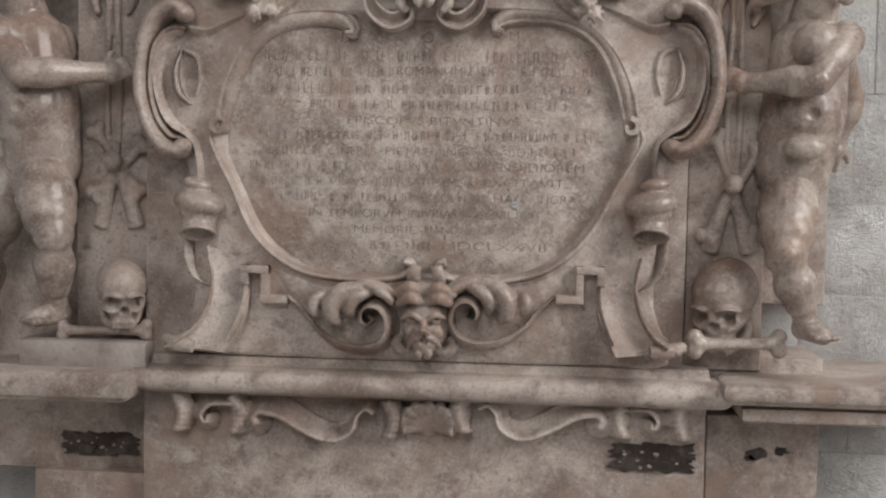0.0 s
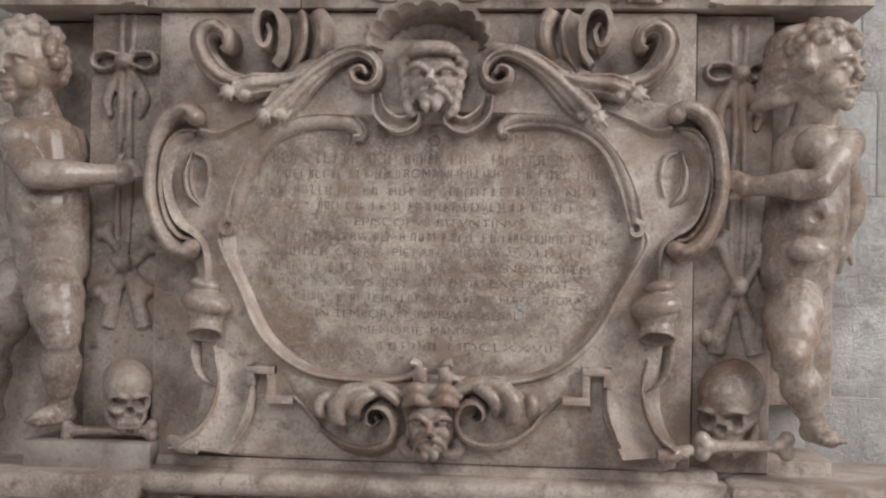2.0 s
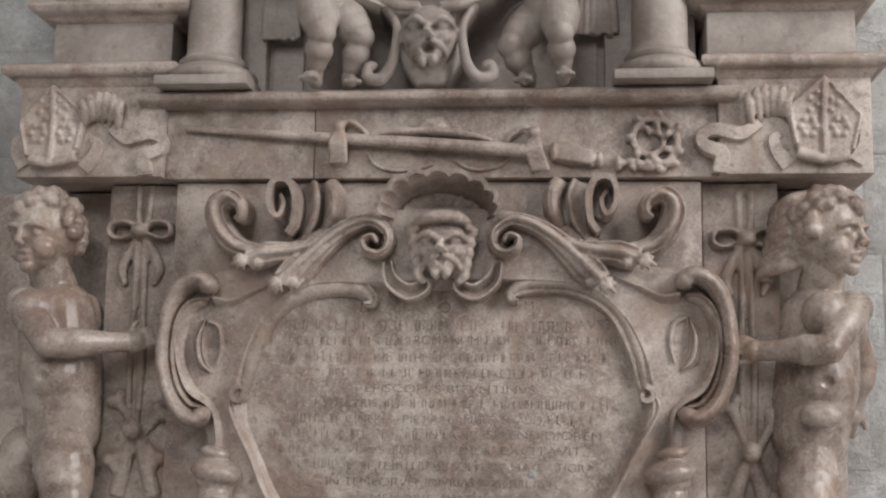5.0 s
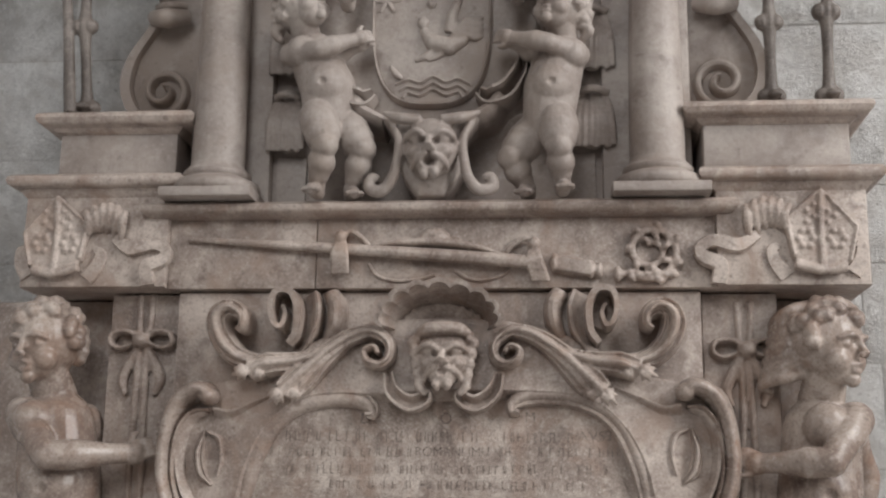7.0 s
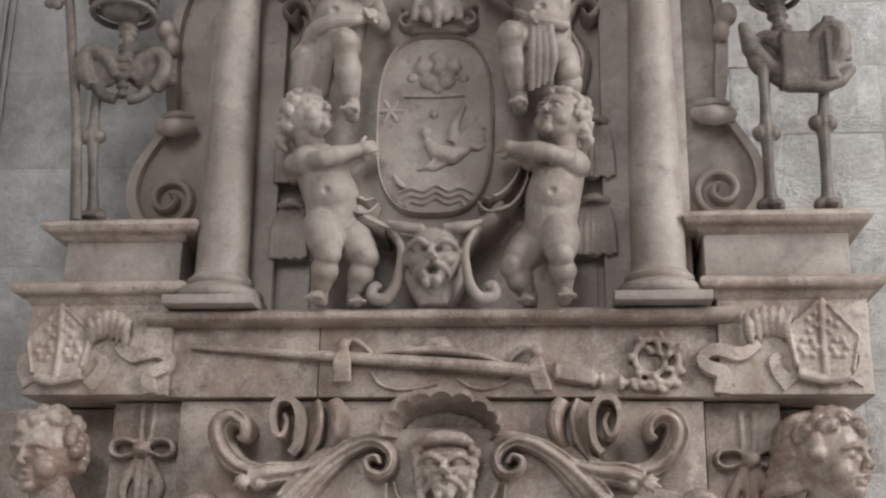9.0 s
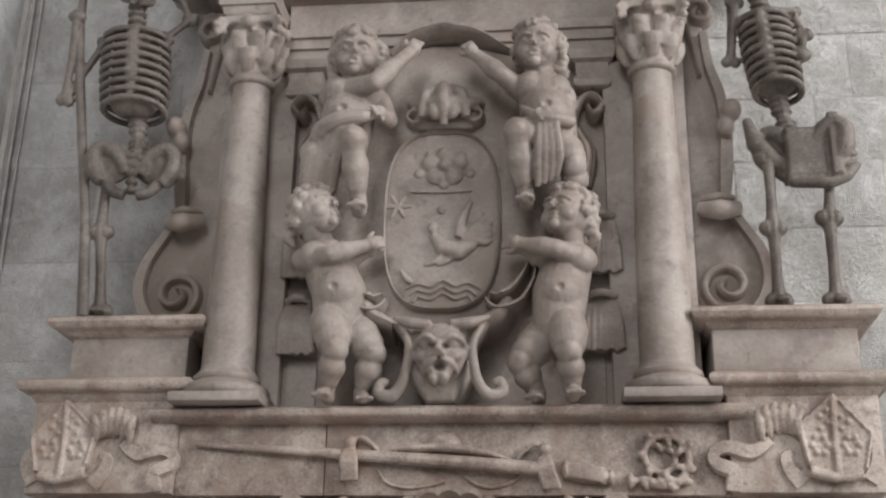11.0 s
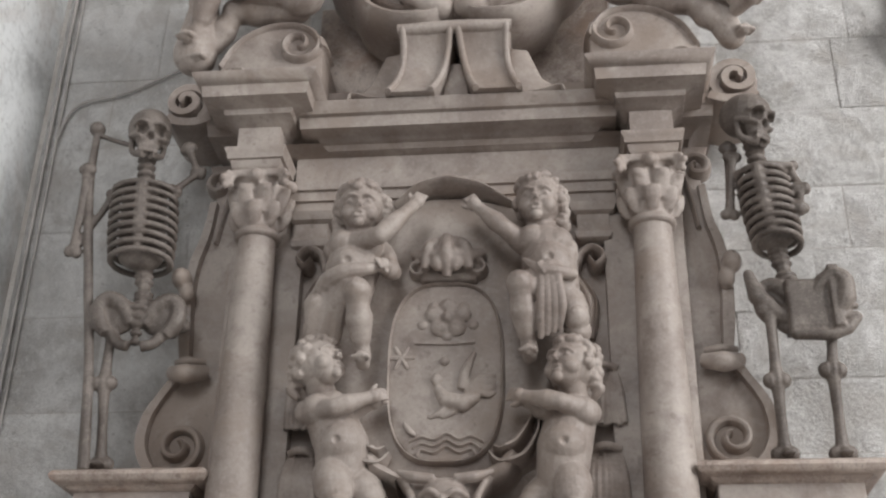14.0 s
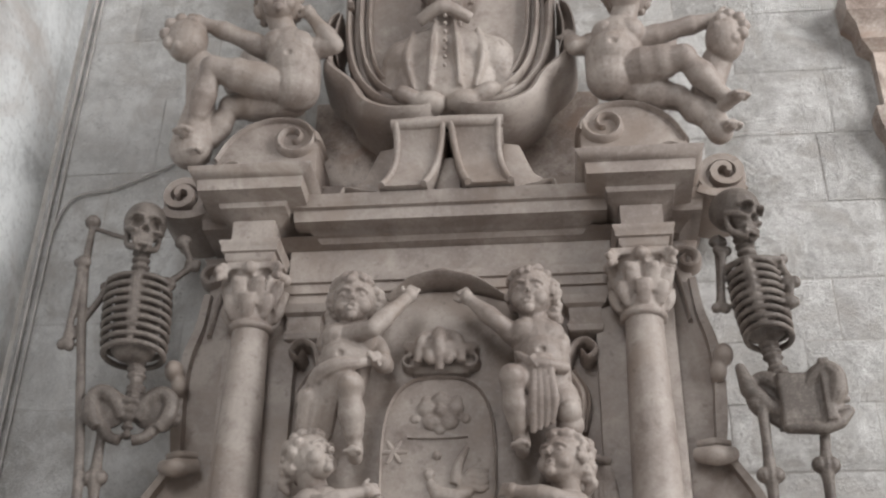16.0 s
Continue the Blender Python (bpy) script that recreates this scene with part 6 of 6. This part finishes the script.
for s in (1, -1):
    m = (lambda p: p) if s == 1 else (lambda p: shift(mirror(p, -0.04), 0, 0.0))
    g = Geo()
    pts = m([(1.045, 2.545), (1.03, 2.66), (1.135, 2.75), (1.235, 2.635), (1.205, 2.52), (1.13, 2.508)])
    plate(g, pts, 0.0, -0.042, 0.012)
    x0, z0 = m([(1.135, 2.75)])[0]
    ribbon(g, m([(1.13, 2.52), (1.128, 2.64), (1.135, 2.745)]), 0.014, -0.02, -0.052, "flat", 4)
    ribbon(g, m([(1.05, 2.55), (1.03, 2.66), (1.135, 2.752), (1.235, 2.635), (1.21, 2.53)]), 0.014, -0.02, -0.05, "round", 1)
    for cxx in (1.085, 1.175):
        for k in range(6):
            a = k * math.pi / 3
            q = m([(cxx + 0.022 * math.cos(a), 2.6 + 0.026 * math.sin(a))])[0]
            ball(g, (q[0], -0.042, q[1]), 0.0105, nu=8, nv=6)
        for k in range(4):
            q = m([(cxx + (0.012 if k % 2 else -0.01) + (0.015 if cxx < 1.1 else -0.015), 2.65 + 0.018 * k)])[0]
            ball(g, (q[0], -0.042, q[1]), 0.009, nu=8, nv=6)
    tube(g, [(q2[0], -0.04, q2[1]) for q2 in m([(1.05, 2.525), (1.13, 2.505), (1.2, 2.515)])], 0.016, 5, 8)
    part("mitre", g, BROWN, frieze, "bishop's mitre with jewelled panels in relief", voxel=0.0045, rounds=1)
    g = Geo()
    ribbon(g, m([(0.83, 2.47), (0.835, 2.525), (0.79, 2.55), (0.78, 2.58), (0.82, 2.6), (0.89, 2.585), (0.95, 2.62)]), [0.045, 0.045, 0.04, 0.035, 0.04, 0.045, 0.03], 0.0, [-0.03, -0.042, -0.03, -0.03, -0.04, -0.025], "flat", 6)
    g2 = Geo()
    for k in range(6):
        q = m([(0.915 + 0.022 * k, 2.71 - 0.004 * (k - 2.5) ** 2)])[0]
        tube(g2, [(q[0] + s * 0.02, -0.01, q[1] - 0.085 + 0.006 * k), (q[0] + s * 0.006, -0.035, q[1] - 0.05), (q[0], -0.05, q[1] - 0.012), (q[0] + s * 0.004 * k, -0.03, q[1] + 0.02)], [0.006, 0.012, 0.015, 0.011], 5, 8)
    part("fringe", g2, BROWN, frieze, "carved hanging fringe", voxel=0.004, rounds=1)
    part("fluttering_ribbon", g, BROWN, frieze, "fluttering ribbon with tassel in relief")
    g = Geo()
    ribbon(g, m([(1.03, 2.49), (1.0, 2.53), (0.99, 2.57), (1.01, 2.585)]), [0.05, 0.045, 0.035, 0.02], 0.0, [-0.026, -0.024], "flat", 5)
    part("lappet", g, BROWN, frieze)
    g = Geo()
    ribbon(g, m([(1.22, 2.5), (1.245, 2.54), (1.25, 2.58), (1.235, 2.59)]), [0.05, 0.045, 0.035, 0.02], 0.0, [-0.026, -0.024], "flat", 5)
    part("lappet", g, BROWN, frieze)

# ---- crowning storey ----
for s in (1, -1):
    m = (lambda p: p) if s == 1 else (lambda p: mirror(p, -0.025))
    t = thing("pediment_volute", "grey stone curved pediment end with spiral volutes", "volute block", "pediment volutes")
    arc = [(0.48, 4.47), (0.48, 4.68), (0.52, 4.76), (0.6, 4.8), (0.72, 4.79), (0.82, 4.72), (0.875, 4.62), (0.88, 4.47)]
    g = Geo()
    plate(g, m([tuple(q) for q in crom(arc, 5)]), 0.3, -0.02, 0.012)
    body = part("body", g, GREY, t)
    g = Geo()
    ribbon(g, m(arc[::-1][1:-1] + volute(0.575, 4.705, 0.085, 0.014, 165, 165 + 470, 18)), [0.03, 0.04, 0.05, 0.045, 0.04, 0.03, 0.02], 0.1, [-0.04, -0.05, -0.05, -0.045], "round", 3)
    part("spiral", g, GREY, body, "raised spiral band")
    g = Geo()
    ribbon(g, m(volute(0.8, 4.555, 0.075, 0.014, -90, 330, 16)), [0.03, 0.03, 0.02], 0.1, [-0.035, -0.04], "round", 3)
    part("spiral", g, GREY, body, "small raised spiral band")
    g = Geo()
    ribbon(g, m(volute(1.0, 4.49, 0.085, 0.014, 230, 230 - 620, 22)), [0.035, 0.035, 0.03, 0.02], 0.3, [0.02, 0.0, -0.01], "flat", 3)
    plate(g, m(volute(1.0, 4.49, 0.085, 0.085, 0, 345, 24)), 0.3, 0.04, 0.01)
    ribbon(g, m([(0.9, 4.42), (0.96, 4.4), (1.03, 4.405), (1.07, 4.43)]), 0.04, 0.3, 0.01, "flat", 5)
    solid("end_volute", g, GREY, "small grey stone volute at the cornice end", "volute", "end volutes")

ped = thing("medallion_pedestal", "flaring grey stone scroll pedestal under the medallion", "pedestal")
CX = -0.02
for s in (-1, 1):
    spine = crom([(0.07, 0.25, -0.1, 4.415), (0.048, 0.228, -0.06, 4.48), (0.026, 0.208, -0.045, 4.56), (0.01, 0.203, -0.07, 4.64), (0.004, 0.206, -0.1, 4.69), (0.004, 0.206, -0.085, 4.712)], 6)
    g = Geo()
    skin(g, [[(CX + s * a, 0.25, z), (CX + s * a, y, z), (CX + s * (a + 0.3 * (b - a)), y + 0.004, z), (CX + s * (a + 0.7 * (b - a)), y + 0.004, z), (CX + s * b, y, z), (CX + s * b, 0.25, z)] for a, b, y, z in spine])
    cheek = part("cheek", g, GREY, ped, "bowed scroll bracket of the pedestal")
    for side in (0, 1):
        g = Geo()
        tube(g, [(CX + s * (q[side] + (0.012 if side == 0 else -0.012)), q[2] - 0.002, q[3]) for q in spine[::3]], 0.013, 3, 10)
        part("fillet", g, GREY, cheek)
    g = Geo()
    plate(g, [(CX + s * 0.2, 4.415), (CX + s * 0.4, 4.43), (CX + s * 0.385, 4.47), (CX + s * 0.32, 4.52), (CX + s * 0.27, 4.65), (CX + s * 0.2, 4.66)], 0.25, 0.0, 0.012)
    ribbon(g, [(CX + s * 0.23, 4.425), (CX + s * 0.32, 4.44), (CX + s * 0.385, 4.46), (CX + s * 0.4, 4.435)], [0.03, 0.04, 0.035, 0.02], 0.1, -0.04, "round", 5)
    part("wing", g, GREY, ped, "flaring side of the pedestal")
g = Geo()
plate(g, [(CX - 0.05, 4.415), (CX + 0.05, 4.415), (CX + 0.035, 4.6), (CX - 0.035, 4.6)], 0.2, 0.0, 0.005)
part("recess", g, GREY, ped)
g = Geo()
block(g, CX - 0.206, CX + 0.206, -0.06, 0.25, 4.68, 4.73, 0.012)
tube(g, [(CX - 0.212, -0.085, 4.7), (CX, -0.092, 4.702), (CX + 0.212, -0.085, 4.7)], 0.026, 6, 14)
part("cap", g, GREY, ped)

med = thing("portrait_medallion", "large oval grey stone medallion frame with scrolls", "medallion")
MZ = 5.48
g = Geo()
plate(g, oval(CX - 0.01, MZ, 0.44, 0.62, 48, 3.2), 0.38, 0.02, 0.02)
part("backing", g, GREY, med)
for a, b, w, y in ((0.33, 0.57, 0.03, 0.0), (0.365, 0.6, 0.03, -0.02), (0.415, 0.63, 0.045, -0.01)):
    g = Geo()
    o = oval(CX - 0.01, MZ, a, b, 48, 3.2)
    ribbon(g, o + o[:1], w, 0.1, y - 0.02, "round", 2)
    part("moulding", g, GREY, med)
for s in (-1, 1):
    g = Geo()
    c = CX - 0.01
    ribbon(g, [(c + s * 0.47, 5.2), (c + s * 0.485, 5.08), (c + s * 0.44, 5.01), (c + s * 0.38, 4.95), (c + s * 0.33, 4.86), (c + s * 0.24, 4.8), (c + s * 0.12, 4.79), (c + s * 0.05, 4.82)], [0.04, 0.07, 0.08, 0.08, 0.09, 0.1, 0.09, 0.05], 0.2, [0.0, -0.06, -0.07, -0.06, -0.08, -0.09, -0.07], "round", 6)
    part("lip", g, GREY, med, "thick scrolled lower lip of the frame")
    g = Geo()
    ball(g, (c + s * 0.07, -0.025, 4.845), (0.075, 0.06, 0.05))
    tube(g, [(c + s * 0.12, -0.04, 4.86), (c + s * 0.17, -0.05, 4.885), (c + s * 0.2, -0.03, 4.91)], [0.035, 0.035, 0.02])
    part("lower_curl", g, GREY, med, "rolled strap at the frame's foot", voxel=0.006, rounds=4)
    g = Geo()
    ribbon(g, [(c + s * 0.46, 5.1), (c + s * 0.49, 5.2), (c + s * 0.475, 5.32), (c + s * 0.45, 5.36)], [0.03, 0.06, 0.05, 0.02], 0.2, -0.02, "groove", 6)
    part("ear", g, GREY, med, "small leaf ear at the frame's side")
    for k in range(3):
        g = Geo()
        block(g, c + s * 0.405 - 0.012, c + s * 0.405 + 0.012, -0.05, 0.0, 5.36 + 0.012 * k, 5.366 + 0.012 * k, 0.001)
        part("worn_mark", g, LETTER, med)

g = Geo()
limb(g, [((CX - 0.18, 0.03, 5.1), 0.1), ((CX - 0.02, 0.03, 5.15), 0.12), ((CX + 0.16, 0.03, 5.1), 0.1)])
limb(g, [((CX - 0.22, 0.04, 5.06), 0.07), ((CX - 0.24, 0.04, 4.93), 0.06)])
limb(g, [((CX + 0.2, 0.04, 5.06), 0.07), ((CX + 0.22, 0.04, 4.93), 0.06)])
ball(g, (CX - 0.02, 0.01, 5.0), (0.21, 0.085, 0.18))
for s in (-1, 1):
    ribbon(g, [(CX - 0.015 + s * 0.035, 5.24), (CX - 0.015 + s * 0.05, 5.1), (CX - 0.015 + s * 0.06, 4.9)], [0.03, 0.04, 0.035], 0.0, [-0.1, -0.11, -0.08], "round", 6)
    ribbon(g, [(CX - 0.015 + s * 0.13, 5.2), (CX - 0.015 + s * 0.15, 5.05), (CX - 0.015 + s * 0.12, 4.9)], [0.03, 0.05, 0.03], 0.0, [-0.07, -0.085, -0.06], "round", 6)
tube(g, [(CX - 0.12, -0.09, 5.22), (CX - 0.02, -0.135, 5.25), (CX + 0.09, -0.09, 5.22)], [0.025, 0.03, 0.025])
limb(g, [((CX - 0.01, -0.03, 5.25), 0.06), ((CX - 0.01, -0.05, 5.33), 0.06)])
for k in range(7):
    ball(g, (CX - 0.01, -0.14 + 0.003 * k, 5.2 - 0.04 * k), (0.011, 0.012, 0.011), nu=8, nv=6)
head_geo(g, (CX - 0.01, -0.06, 5.4), 0.115, (0.1, -1, -0.1), seed=21)
solid("portrait_bust", g, GREY, "plain grey stone half-length bust inside the medallion", "statue", voxel=0.006, rounds=2)


def dolphin_left(g):
    ball(g, (-1.08, -0.12, 5.16), (0.085, 0.08, 0.1))
    limb(g, [((-1.03, -0.06, 5.08), 0.06), ((-1.02, -0.02, 4.9), 0.06), ((-1.04, 0.0, 4.7), 0.085)])
    for k in range(8):
        a = k * 0.8
        ball(g, (-1.1 + 0.06 * math.cos(a), -0.16, 5.17 + 0.07 * math.sin(a)), 0.028, nu=8, nv=6)
    limb(g, [((-0.93, 0.1, 5.1), 0.05), ((-0.86, 0.12, 5.3), 0.05)])


def dolphin_right(g):
    ball(g, (1.05, -0.1, 5.03), (0.075, 0.08, 0.1))
    limb(g, [((1.02, -0.05, 4.97), 0.06), ((0.95, 0.0, 4.8), 0.06), ((1.0, -0.02, 4.65), 0.05)])
    for k in range(8):
        a = k * 0.8
        ball(g, (1.07 + 0.05 * math.cos(a), -0.15, 5.05 + 0.06 * math.sin(a)), 0.026, nu=8, nv=6)
    limb(g, [((0.82, 0.1, 5.08), 0.05), ((0.86, 0.12, 5.25), 0.045)])


putto("putto_statue", "grey stone putto reclining on a volute above the cornice", "crowning putti", GREY, 0.1,
      (-0.715, -0.13, 5.315), (0.3, -1, 0.05), (-0.68, -0.07, 5.17), (-0.64, -0.06, 5.03), (-0.63, -0.05, 4.94),
      [((-0.77, -0.07, 5.14), (-0.9, -0.1, 5.2), (-1.02, -0.13, 5.24)), ((-0.58, -0.06, 5.13), (-0.475, -0.1, 5.11), (-0.58, -0.1, 5.27))],
      [((-0.7, -0.07, 4.94), (-0.95, -0.14, 4.99), (-1.03, -0.05, 4.75), (-0.2, -1, -0.2)), ((-0.66, 0.0, 4.92), (-0.9, 0.0, 4.9), (-1.0, 0.02, 4.7), (-0.2, -1, -0.2))], seed=31, fat=1.0, extra=dolphin_left)
putto("putto_statue", "grey stone putto stretched on a volute above the cornice", "crowning putti", GREY, 0.1,
      (0.69, -0.13, 5.275), (-0.25, -1, 0.05), (0.66, -0.07, 5.13), (0.62, -0.06, 5.0), (0.61, -0.05, 4.92),
      [((0.75, -0.07, 5.08), (0.88, -0.1, 5.1), (1.02, -0.12, 5.12)), ((0.57, -0.06, 5.08), (0.48, -0.08, 5.05), (0.46, -0.02, 5.15))],
      [((0.68, -0.07, 4.93), (0.88, -0.14, 4.92), (1.03, -0.08, 4.76), (0.6, -1, -0.1)), ((0.66, 0.0, 4.9), (0.86, -0.02, 4.82), (1.0, -0.02, 4.67), (0.6, -1, -0.1))], seed=32, fat=1.0, extra=dolphin_right)
